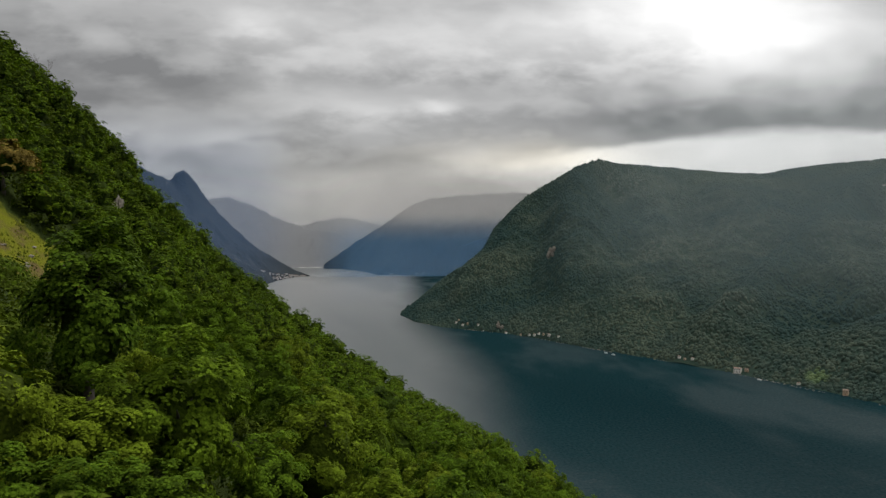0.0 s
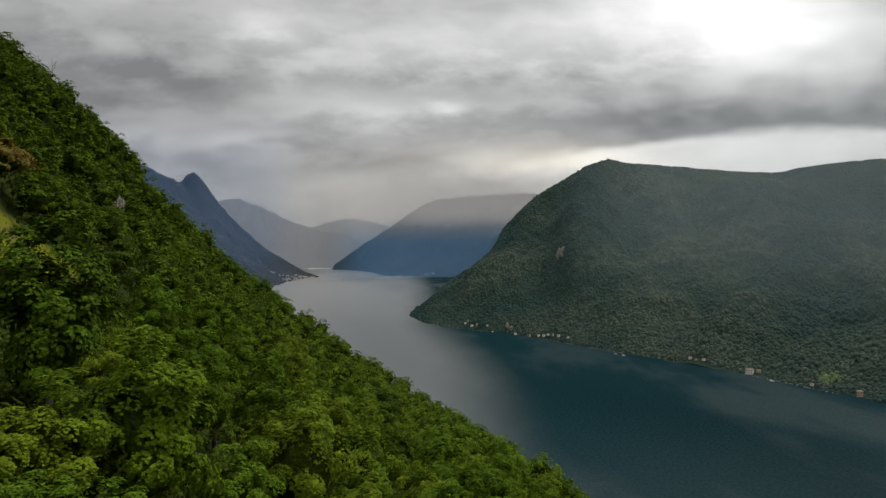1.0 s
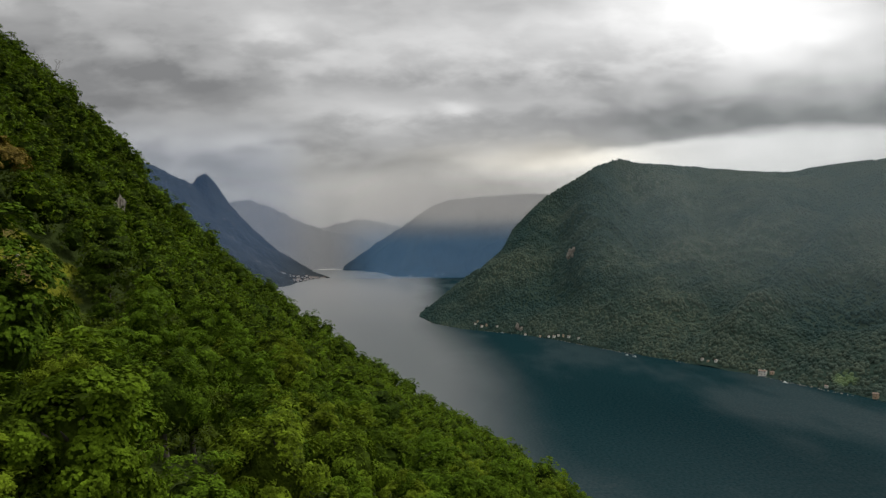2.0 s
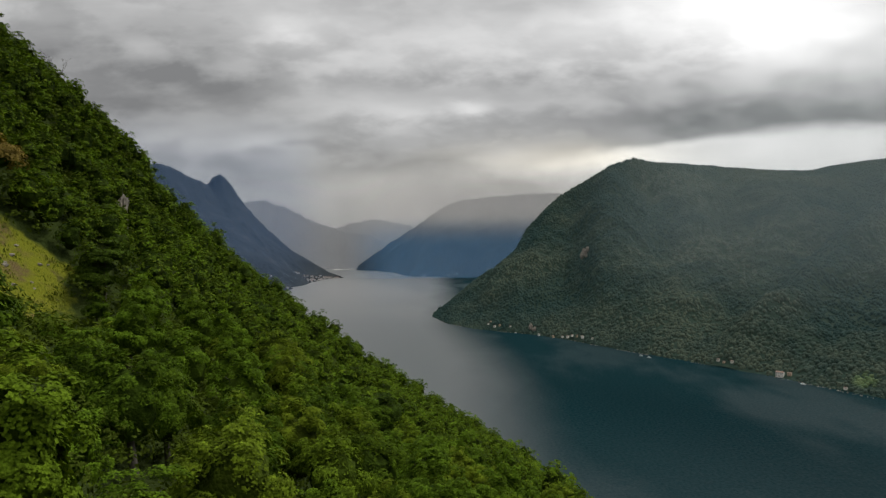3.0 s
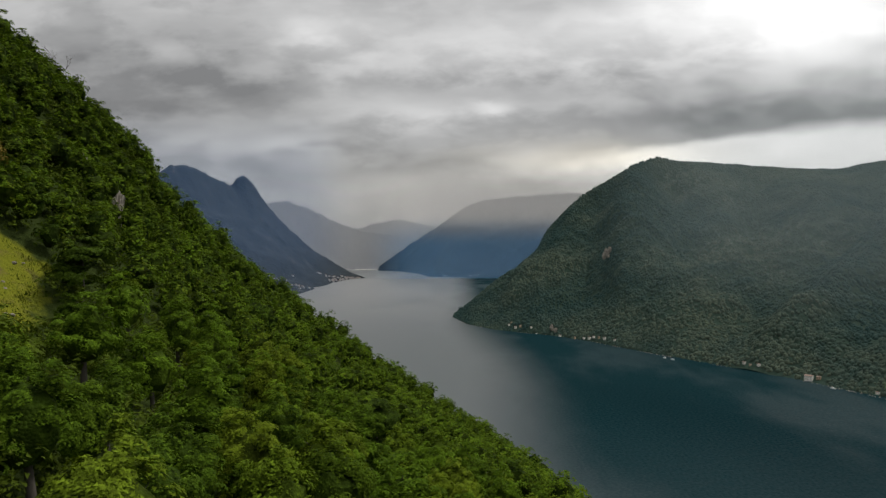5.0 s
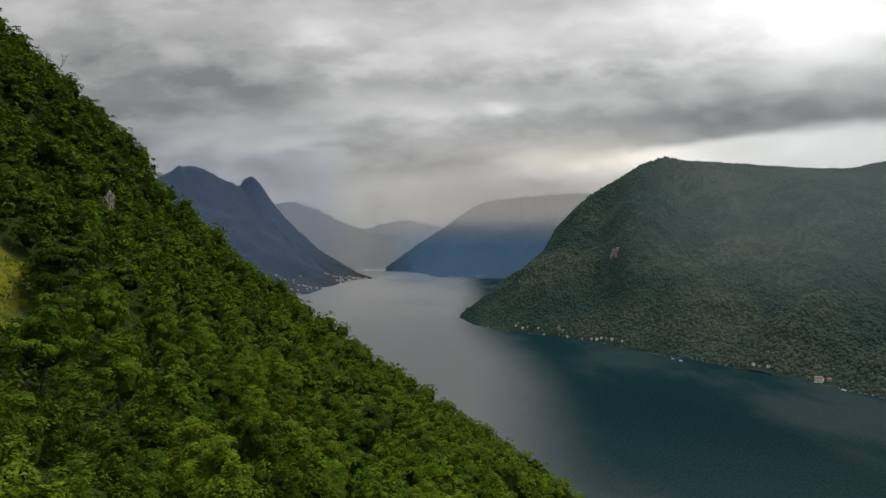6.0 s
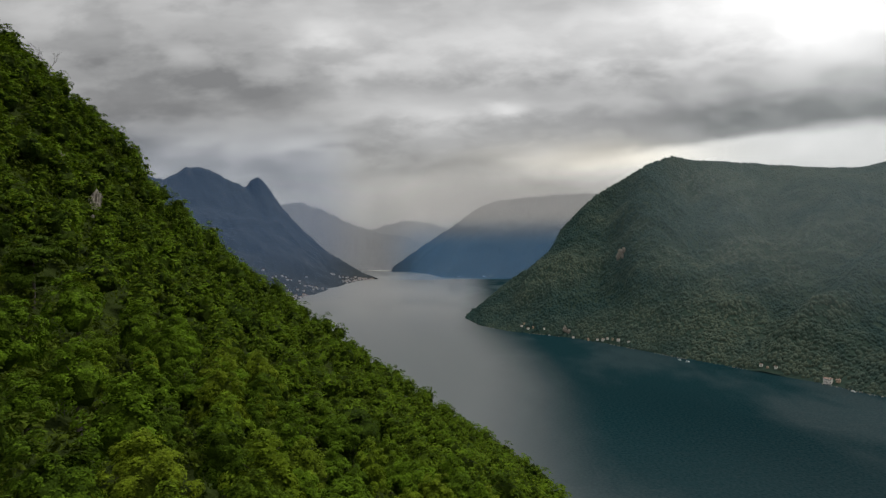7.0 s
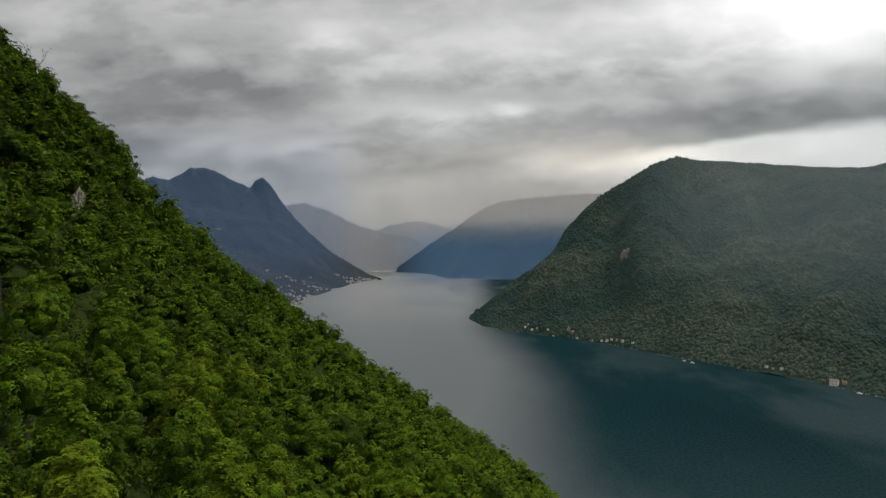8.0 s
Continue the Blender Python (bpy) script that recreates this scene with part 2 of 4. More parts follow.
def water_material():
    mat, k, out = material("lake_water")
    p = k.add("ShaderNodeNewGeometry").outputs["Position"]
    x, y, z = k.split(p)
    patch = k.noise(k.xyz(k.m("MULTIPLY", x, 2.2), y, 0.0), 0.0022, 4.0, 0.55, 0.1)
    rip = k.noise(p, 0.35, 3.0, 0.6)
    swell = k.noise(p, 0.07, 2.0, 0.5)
    # breeze on the open side, dimmed there as the mountain's reflection; calm near shore
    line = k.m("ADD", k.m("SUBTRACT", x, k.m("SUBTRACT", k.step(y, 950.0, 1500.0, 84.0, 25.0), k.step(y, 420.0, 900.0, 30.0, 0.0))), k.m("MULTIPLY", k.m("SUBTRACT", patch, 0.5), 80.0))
    wind_dim = k.step(line, -75.0, 80.0)
    rough = k.m("ADD", k.step(patch, 0.35, 0.68, 0.29, 0.33), k.m("MULTIPLY", wind_dim, 0.05))
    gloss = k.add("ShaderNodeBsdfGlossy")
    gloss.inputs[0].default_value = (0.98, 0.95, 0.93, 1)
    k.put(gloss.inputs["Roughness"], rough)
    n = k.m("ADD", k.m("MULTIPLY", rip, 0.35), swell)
    bumped(k, gloss, n, k.m("MULTIPLY", k.m("ADD", 0.08, k.m("MULTIPLY", wind_dim, 0.6)), k.step(y, 700.0, 1600.0, 1.0, 0.0)), 1.6)
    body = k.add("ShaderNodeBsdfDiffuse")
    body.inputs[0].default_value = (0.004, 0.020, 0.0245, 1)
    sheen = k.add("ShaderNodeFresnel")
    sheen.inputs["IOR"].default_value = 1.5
    # reflection cut by a painted mask, standing in for the dark mirrored mountain
    gloss_cut = k.m("MULTIPLY", wind_dim, k.m("SUBTRACT", k.step(patch, 0.46, 0.62, 0.97, 0.84), k.m("MULTIPLY", k.m("SUBTRACT", rip, 0.5), 0.22)))
    # cut less on the near reach, for the sky's paler reflection
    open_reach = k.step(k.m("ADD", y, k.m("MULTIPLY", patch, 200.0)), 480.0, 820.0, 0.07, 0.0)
    gloss_cut = k.m("SUBTRACT", gloss_cut, k.m("MULTIPLY", wind_dim, open_reach))
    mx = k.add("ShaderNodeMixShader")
    # the mirrored sky is also weakened by hand towards the near water
    k.put(mx.inputs[0], k.m("MULTIPLY", k.m("MULTIPLY", sheen.outputs[0], k.step(y, 500.0, 2600.0, 0.24, 0.50)), k.m("SUBTRACT", 1.0, gloss_cut)))
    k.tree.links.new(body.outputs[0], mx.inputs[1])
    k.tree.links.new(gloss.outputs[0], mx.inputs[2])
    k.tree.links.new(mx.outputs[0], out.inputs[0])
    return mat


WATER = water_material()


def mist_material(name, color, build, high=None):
    """Sheet that stands in for haze or thin cloud, part see-through and part tinted. high: its colour higher up, with
    the levels between which it changes.
    """
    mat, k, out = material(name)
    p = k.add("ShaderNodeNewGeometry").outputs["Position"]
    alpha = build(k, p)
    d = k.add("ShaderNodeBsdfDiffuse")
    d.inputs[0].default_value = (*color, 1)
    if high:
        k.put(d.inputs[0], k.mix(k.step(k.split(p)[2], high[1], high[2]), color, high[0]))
    # fixed normal sets the sheet's brightness, whichever way it faces
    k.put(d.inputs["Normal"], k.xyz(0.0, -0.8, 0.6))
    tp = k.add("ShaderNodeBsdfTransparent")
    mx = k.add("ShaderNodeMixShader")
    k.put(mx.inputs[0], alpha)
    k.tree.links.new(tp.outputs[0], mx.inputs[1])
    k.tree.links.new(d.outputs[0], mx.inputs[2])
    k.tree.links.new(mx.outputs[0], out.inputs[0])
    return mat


def plain_material(name, a, b, scale=1.0, rough=0.85):
    mat, k, out = material(name)
    p = k.add("ShaderNodeTexCoord").outputs["Object"]
    n = k.noise(p, scale, 5.0, 0.6)
    f = k.noise(p, scale * 9, 3.0, 0.6)
    s = principled(k, k.mix(k.m("ADD", k.m("MULTIPLY", n, 0.7), k.m("MULTIPLY", f, 0.3)), a, b), rough)
    bumped(k, s, f, 0.3, 0.05)
    k.tree.links.new(s.outputs[0], out.inputs[0])
    return mat


PLASTER = plain_material("pale_plaster", (0.64, 0.61, 0.56), (0.82, 0.79, 0.73), 0.3)
PLASTER_OCHRE = plain_material("ochre_plaster", (0.42, 0.30, 0.20), (0.55, 0.42, 0.30), 0.3)
# pale plaster dimmed: shade and haze over the village are in its colour
PLASTER_DIM = plain_material("hazed_plaster", (0.30, 0.30, 0.30), (0.52, 0.52, 0.52), 0.3)
ROOF = plain_material("clay_tiles", (0.14, 0.10, 0.08), (0.25, 0.17, 0.13), 0.8)
GLASS_DARK = plain_material("dark_window", (0.02, 0.022, 0.025), (0.04, 0.04, 0.045), 1.0, 0.15)
ROCK = plain_material("limestone", (0.10, 0.088, 0.072), (0.34, 0.305, 0.255), 0.9)


# ---- mesh helpers ----
def mesh_np(name, verts, tris, mats, smooth=False, idx=None):
    me = bpy.data.meshes.new(name)
    verts, tris = np.asarray(verts, np.float32), np.asarray(tris, np.int32)
    nf, nc = tris.shape
    me.vertices.add(len(verts))
    me.vertices.foreach_set("co", verts.ravel())
    me.loops.add(nf * nc)
    me.loops.foreach_set("vertex_index", tris.ravel())
    me.polygons.add(nf)
    me.polygons.foreach_set("loop_start", np.arange(0, nf * nc, nc, dtype=np.int32))
    me.polygons.foreach_set("use_smooth", np.full(nf, smooth, dtype=bool))
    for m in mats:
        me.materials.append(m)
    if idx is not None:
        me.polygons.foreach_set("material_index", np.asarray(idx, np.int32))
    me.update(calc_edges=True)
    return me


def part_mesh(name, me, parent, label=""):
    ob = new(name, me)
    ob.parent = parent
    return tagged(ob, label)


def part(name, bm, mat, parent, label=""):
    me = bpy.data.meshes.new(name)
    bm.to_mesh(me)
    bm.free()
    me.materials.append(mat)
    return part_mesh(name, me, parent, label)


def hash3(i, j, k):
    h = np.sin(i * 127.1 + j * 311.7 + k * 74.7) * 43758.5453
    return h - np.floor(h)


def vnoise(x, y, seed=0.0):
    i, j = np.floor(x), np.floor(y)
    u, v = x - i, y - j
    u, v = u * u * (3 - 2 * u), v * v * (3 - 2 * v)
    a, b = hash3(i, j, seed), hash3(i + 1, j, seed)
    c, d = hash3(i, j + 1, seed), hash3(i + 1, j + 1, seed)
    return (a + (b - a) * u) * (1 - v) + (c + (d - c) * u) * v - 0.5


def fbm(x, y, seed=0.0, octaves=5, gain=0.5):
    x, y = np.asarray(x, float), np.asarray(y, float)
    total, amp, f = 0.0, 1.0, 1.0
    for o in range(octaves):
        total = total + amp * vnoise(x * f + 17.3 * o, y * f - 9.1 * o, seed + o)
        amp, f = amp * gain, f * 2.03
    return total


def grid_faces(nu, nv):
    i, j = np.meshgrid(np.arange(nu - 1), np.arange(nv - 1), indexing="ij")
    a = (i * nv + j).ravel()
    return np.stack([a, a + nv, a + nv + 1, a + 1], 1)


# ---- lake ----
def make_lake():
    n = 60
    g = np.linspace(-6500, 6500, n)
    X, Y = np.meshgrid(g, g, indexing="ij")
    v = np.stack([X.ravel(), Y.ravel(), np.zeros(n * n)], 1)
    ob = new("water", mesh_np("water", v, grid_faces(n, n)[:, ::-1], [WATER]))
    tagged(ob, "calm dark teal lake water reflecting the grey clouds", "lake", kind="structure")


make_lake()


# ---- the near hillside ----
def softplus(d, w):
    return w * np.logaddexp(0.0, d / w)


def canopy_z(x, y):
    """Level of the tree tops on the near slope."""
    x, y = np.asarray(x, float), np.asarray(y, float)
    xc = np.clip(x, -78, 30)
    yc = np.clip(y, -40, 260)
    z = 197.47 - 0.4358 * xc - 0.3246 * yc + 0.003984 * xc ** 2 - 0.00057 * xc * yc + 0.000446 * yc ** 2
    z = z + np.where(x < -78, (-78 - x) * 0.80, 0.0) - np.where(x > 30, (x - 30) * 0.45, 0.0)
    z = z - np.where(y < -40, (y + 40) * 0.2, 0.0)
    # the rocky step below the upper wood
    f = np.clip((-73 - x) / 9.0, 0, 1)
    z = z + 7.5 * f * f * (3 - 2 * f) * np.clip((y - 105) / 40.0, 0, 1)
    # the hollow with the meadow
    return z - 7.5 * np.exp(-((x + 46) / 17.0) ** 2 - ((y - 85) / 17.0) ** 2)


def beyond(x, y):
    """How far past the brow of the spur a place lies."""
    yb = np.interp(x, [-200, -120, -80, -62, -30, 0, 20, 45], [206, 190, 186, 205, 229, 226, 211, 188])
    xb = np.interp(y, [-100, 60, 140, 175, 212, 240], [38, 36, 30, 26.5, 20, 10])
    return np.maximum(y - yb, x - xb), softplus(y - yb, 4.0) + softplus(x - xb, 4.0)


def ground_z(x, y):
    _, d = beyond(x, y)
    z = canopy_z(x, y) - 4.75 - 1.25 * d
    return z + 1.3 * fbm(np.asarray(x) / 14.0, np.asarray(y) / 14.0, 3.0, 4)


def meadow_edge(x, y):
    """Below 0 inside the grassy clearing."""
    across, along = 0.895 * x + 0.444 * y, -0.444 * x + 0.895 * y
    n = 3.0 * fbm(np.asarray(x) / 6.0, np.asarray(y) / 6.0, 8.0, 2)
    return np.maximum(np.abs(across + 12.5) - 13.0, np.abs(along - 104.5) - 8.0) + 0.6 * n


def make_hillside():
    nx, ny = 170, 190
    X, Y = np.meshgrid(np.linspace(-260, 330, nx), np.linspace(-160, 460, ny), indexing="ij")
    Z = np.maximum(ground_z(X, Y), -8.0)
    v = np.stack([X.ravel(), Y.ravel(), Z.ravel()], 1)
    ob = new("ground", mesh_np("ground", v, grid_faces(nx, ny), [GROUND], True))
    tagged(ob, "steep hillside of grass and bare earth under the trees", "hillside", kind="structure")


make_hillside()


# ---- mountains round the lake ----
def resample(pts, n):
    p = np.array(pts, float)
    d = np.concatenate([[0], np.cumsum(np.linalg.norm(np.diff(p, axis=0), axis=1))])
    u = np.linspace(0, d[-1], n)
    return np.stack([np.interp(u, d, p[:, i]) for i in range(p.shape[1])], 1)


class Flank:
    """A mountain side from a shore (x, y) up to a ridge (x, y, z), with a back that falls behind it."""

    def __init__(self, shore, ridge, n, bulge, rough, size, seed, back=500.0, jag=0.0, ribs=()):
        self.ribs = ribs
        self.shore, self.ridge = resample(shore, n), resample(ridge, n)
        along = np.arange(n) * 0.35
        self.ridge[:, 2] += jag * fbm(along, along * 0 + seed, seed, 4, 0.6) * np.clip(self.ridge[:, 2] / 150.0, 0, 1)
        pad = n // 9
        wide = np.pad(self.ridge[:, 2], pad, mode="edge")
        self.soft = np.convolve(wide, np.ones(2 * pad + 1) / (2 * pad + 1), "valid")
        self.n, self.bulge, self.rough, self.size, self.seed, self.back = n, bulge, rough, size, seed, back

    def at(self, u, v):
        """u along, v up (0 at the shore, 1 at the ridge, to 2 down the back)."""
        k = np.clip(u, 0, 1) * (self.n - 1)
        i = np.arange(self.n)
        s = [np.interp(k, i, self.shore[:, a]) for a in range(2)]
        r = [np.interp(k, i, self.ridge[:, a]) for a in range(3)]
        f = np.clip(v, 0, 1)
        low = np.interp(k, i, self.soft)
        r[2] = np.minimum(low, r[2] * 1.15) * (1 - f ** 8) + r[2] * f ** 8
        rise = f + self.bulge * np.sin(np.pi * f) * 0.5
        x, y, z = s[0] + (r[0] - s[0]) * f, s[1] + (r[1] - s[1]) * f, -3.0 + (r[2] + 3.0) * rise
        b = np.clip(v - 1, 0, 1)
        x, y = x + b * self.back * 0.15, y + b * self.back
        z = z - b * (r[2] + 60.0)
        amp = self.rough * (np.sin(np.pi * np.clip(v, 0, 1)) ** 0.7 * 0.93 + 0.07 * np.clip(v, 0, 1)) * np.clip(r[2] / 200.0, 0.05, 1)
        ridged = 0.5 - np.abs(fbm(x / self.size, y / self.size, self.seed, 5, 0.55)) * 2.0
        z = z + amp * ridged
        # spurs (height above 0) and gullies (below 0) that run from a low place to a high one
        for x0, y0, x1, y1, high, wide in self.ribs:
            ex, ey = x1 - x0, y1 - y0
            t = np.clip(((x - x0) * ex + (y - y0) * ey) / (ex * ex + ey * ey), 0, 1)
            far = np.hypot(x - x0 - t * ex, y - y0 - t * ey)
            far = far + wide * 0.5 * fbm(x / 70.0, y / 70.0, self.seed + 3.0, 3)
            z = z + high * np.exp(-(far / wide) ** 2) * np.clip(t * 5 + 0.15, 0, 1) * np.clip((1.0 - np.clip(v, 0, 1)) * 8, 0, 1)
        return x, y, z

    def mesh(self, name, nu, nv, mat):
        U, V = np.meshgrid(np.linspace(0, 1, nu), np.linspace(0, 1.9, nv), indexing="ij")
        x, y, z = self.at(U.ravel(), V.ravel())
        z = z + 2.2 * fbm(x / 9.0, y / 9.0, 1.0, 2) * (V.ravel() > 0.02)
        return mesh_np(name, np.stack([x, y, z], 1), grid_faces(nu, nv), [mat], True)


RIGHT = Flank(
    [(-12, 1598), (21, 1466), (82, 1369), (193, 1279), (256, 1203), (316, 1100), (379, 1004), (429, 939), (476, 855), (509, 787),
     (545, 712), (590, 600), (640, 450), (700, 250), (760, 0)],
    [(-12, 1604, 2), (24, 1640, 24), (102, 1690, 72), (184, 1730, 131), (230, 1740, 174), (254, 1750, 225), (353, 1780, 317), (440, 1800, 365),
     (508, 1810, 406), (577, 1820, 429), (639, 1830, 417), (796, 1830, 406), (941, 1820, 391), (1088, 1790, 384), (1149, 1760, 394),
     (1230, 1700, 405), (1345, 1650, 412), (1500, 1350, 420), (1600, 900, 430), (1650, 300, 420)],
    200, 0.10, 50.0, 240.0, 5.0, 330.0,
    ribs=[(438, 950, 1000, 1290, 40.0, 45.0), (420, 1010, 900, 1330, -28.0, 55.0), (500, 1300, 600, 1790, -52.0, 65.0), (250, 1290, 400, 1760, -34.0, 50.0),
          (330, 1200, 520, 1780, 30.0, 60.0), (560, 1150, 850, 1800, -30.0, 60.0), (610, 880, 1200, 1050, -34.0, 50.0)])
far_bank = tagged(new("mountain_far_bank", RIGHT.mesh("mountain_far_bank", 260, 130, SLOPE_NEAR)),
                  "broad dark green wooded mountain rising from the lake", "mountain", kind="structure")

HORN = Flank(
    [(-1700, 1400), (-1050, 1680), (-680, 1920), (-602, 2100), (-600, 2413), (-598, 2702), (-598, 2951), (-572, 3200), (-512, 3330)],
    [(-3200, 2900, 560), (-2500, 3250, 520), (-2057, 3300, 509), (-1838, 3300, 551), (-1753, 3300, 586), (-1669, 3300, 560), (-1559, 3350, 631),
     (-1473, 3350, 630), (-1395, 3380, 590), (-1255, 3400, 518), (-1217, 3400, 561), (-1177, 3400, 570), (-1140, 3400, 542),
     (-1071, 3420, 427), (-949, 3420, 285), (-821, 3400, 168), (-689, 3360, 87), (-591, 3330, 35), (-501, 3310, 3)],
    320, -0.30, 60.0, 330.0, 9.0, 320.0, 9.0)
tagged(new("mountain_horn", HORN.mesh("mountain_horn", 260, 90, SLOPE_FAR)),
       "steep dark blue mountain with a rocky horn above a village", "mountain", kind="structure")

HAZY = Flank(
    [(-1700, 4200), (-1000, 4300), (-712, 4320), (-519, 4320), (-399, 4330), (-250, 4360)],
    [(-2014, 4504, 337), (-1642, 4504, 418), (-1371, 4504, 499), (-1283, 4557, 513), (-1179, 4557, 471), (-1014, 4557, 402), (-849, 4557, 312),
     (-700, 4557, 279), (-592, 4557, 260), (-470, 4557, 226), (-384, 4557, 194), (-301, 4557, 151), (-190, 4557, 92)],
    160, -0.1, 40.0, 300.0, 13.0, 250.0, 22.0)
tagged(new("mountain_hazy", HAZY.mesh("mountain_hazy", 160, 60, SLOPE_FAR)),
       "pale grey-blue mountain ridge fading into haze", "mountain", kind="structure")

CLOUDED = Flank(
    [(-540, 4120), (-399, 4040), (-250, 3700), (-152, 3346), (47, 3300), (225, 3260), (600, 3150), (1100, 2950)],
    [(-530, 4150, 29), (-319, 4150, 178), (-166, 4150, 271), (-12, 4150, 383), (64, 4150, 431), (176, 4100, 464), (428, 4000, 479), (703, 3900, 486),
     (962, 3800, 458), (1400, 3600, 470)],
    160, 0.0, 40.0, 380.0, 17.0, 400.0, 10.0)
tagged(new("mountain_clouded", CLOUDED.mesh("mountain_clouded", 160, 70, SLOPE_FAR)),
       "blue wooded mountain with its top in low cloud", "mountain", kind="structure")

SPUR = Flank(
    [(-20, 3296), (90, 3268), (225, 3235), (420, 3190), (800, 3060)],
    [(-10, 3420, 4), (57, 3450, 34), (182, 3450, 90), (306, 3450, 149), (447, 3450, 203), (700, 3420, 300), (1000, 3350, 380)],
    90, 0.0, 14.0, 260.0, 25.0, 300.0, 6.0)
tagged(new("mountain_spur", SPUR.mesh("mountain_spur", 90, 40, SLOPE_FAR)),
       "low blue wooded spur at the foot of the clouded mountain", "mountain", kind="structure")

REAR = Flank(
    [(-1500, 4740), (-900, 4750), (-300, 4760), (300, 4760)],
    [(-1640, 4919, 200), (-1279, 4919, 220), (-1008, 4919, 250), (-823, 4919, 290), (-640, 4919, 355), (-458, 4919, 383), (-234, 4919, 325), (0, 4919, 240),
     (409, 4919, 150)],
    120, 0.0, 30.0, 300.0, 21.0, 120.0, 24.0)
tagged(new("mountain_rear", REAR.mesh("mountain_rear", 120, 40, SLOPE_FAR)),
       "faint grey ridge at the end of the lake", "mountain", kind="structure")


# ---- haze sheets between the mountains ----
# upright tinted sheets, added to pale and blue what lies behind
def mist_sheet(path, low, high, mat, label):
    p = resample(path, 40)
    rows = 12
    v = [(x, y, low + (high - low) * j / (rows - 1)) for x, y in p for j in range(rows)]
    ob = new("mist", mesh_np("mist", v, grid_faces(40, rows), [mat], True))
    tagged(ob, label, "mist", kind="stuff")


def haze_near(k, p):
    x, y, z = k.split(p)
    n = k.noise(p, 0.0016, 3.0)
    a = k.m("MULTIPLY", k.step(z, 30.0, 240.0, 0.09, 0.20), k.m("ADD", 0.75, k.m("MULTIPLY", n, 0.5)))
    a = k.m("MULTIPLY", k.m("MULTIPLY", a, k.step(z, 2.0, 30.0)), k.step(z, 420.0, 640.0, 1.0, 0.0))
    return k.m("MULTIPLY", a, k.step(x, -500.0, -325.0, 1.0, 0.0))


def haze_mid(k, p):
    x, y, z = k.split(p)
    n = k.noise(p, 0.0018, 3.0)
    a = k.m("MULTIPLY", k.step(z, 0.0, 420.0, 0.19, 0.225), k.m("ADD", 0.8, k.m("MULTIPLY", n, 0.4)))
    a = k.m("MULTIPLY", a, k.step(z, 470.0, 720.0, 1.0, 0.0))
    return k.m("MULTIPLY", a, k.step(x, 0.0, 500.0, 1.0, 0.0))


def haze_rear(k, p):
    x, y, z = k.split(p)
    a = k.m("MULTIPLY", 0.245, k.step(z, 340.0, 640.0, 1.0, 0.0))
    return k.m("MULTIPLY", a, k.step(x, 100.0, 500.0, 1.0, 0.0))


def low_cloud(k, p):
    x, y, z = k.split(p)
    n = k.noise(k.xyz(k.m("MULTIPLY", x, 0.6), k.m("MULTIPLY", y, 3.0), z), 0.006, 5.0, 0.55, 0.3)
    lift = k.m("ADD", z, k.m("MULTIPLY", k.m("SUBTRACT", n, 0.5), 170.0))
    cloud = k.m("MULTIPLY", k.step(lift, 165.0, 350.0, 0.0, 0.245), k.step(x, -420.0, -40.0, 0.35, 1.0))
    # blue lower part: haze before the mountain, tinted into the same sheet
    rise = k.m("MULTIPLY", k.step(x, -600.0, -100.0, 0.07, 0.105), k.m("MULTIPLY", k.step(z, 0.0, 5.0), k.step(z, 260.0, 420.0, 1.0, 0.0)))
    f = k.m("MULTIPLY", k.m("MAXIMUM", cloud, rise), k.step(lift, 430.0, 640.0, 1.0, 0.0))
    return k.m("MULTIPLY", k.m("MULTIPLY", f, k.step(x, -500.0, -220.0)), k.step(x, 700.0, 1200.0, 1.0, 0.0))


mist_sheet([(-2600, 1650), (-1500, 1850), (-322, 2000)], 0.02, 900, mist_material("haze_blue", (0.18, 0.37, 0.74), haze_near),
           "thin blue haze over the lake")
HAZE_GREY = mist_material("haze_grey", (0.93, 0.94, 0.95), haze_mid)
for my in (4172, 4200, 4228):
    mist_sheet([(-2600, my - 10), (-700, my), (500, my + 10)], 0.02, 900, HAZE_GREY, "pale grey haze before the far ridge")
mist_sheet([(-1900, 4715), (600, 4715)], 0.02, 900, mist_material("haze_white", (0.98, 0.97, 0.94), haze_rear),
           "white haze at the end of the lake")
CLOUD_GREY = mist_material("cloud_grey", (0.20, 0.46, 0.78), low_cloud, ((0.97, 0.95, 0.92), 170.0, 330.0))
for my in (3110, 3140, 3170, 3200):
    mist_sheet([(-500, my), (300, my), (1300, my)], 0.02, 900, CLOUD_GREY, "low grey cloud round the mountain top, sheet of blue haze below")


# added sheets that lighten the bank upwards and rightwards, standing in for haze
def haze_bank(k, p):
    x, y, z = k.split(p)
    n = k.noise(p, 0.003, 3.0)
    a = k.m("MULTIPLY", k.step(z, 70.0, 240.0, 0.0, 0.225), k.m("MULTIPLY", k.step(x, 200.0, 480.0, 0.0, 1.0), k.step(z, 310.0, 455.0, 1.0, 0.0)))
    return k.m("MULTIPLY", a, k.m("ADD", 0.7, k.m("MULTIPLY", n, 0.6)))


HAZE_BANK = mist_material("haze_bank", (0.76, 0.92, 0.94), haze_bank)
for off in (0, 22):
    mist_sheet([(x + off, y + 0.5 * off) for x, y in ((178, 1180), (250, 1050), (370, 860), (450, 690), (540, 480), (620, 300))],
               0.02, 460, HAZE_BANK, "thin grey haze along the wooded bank")


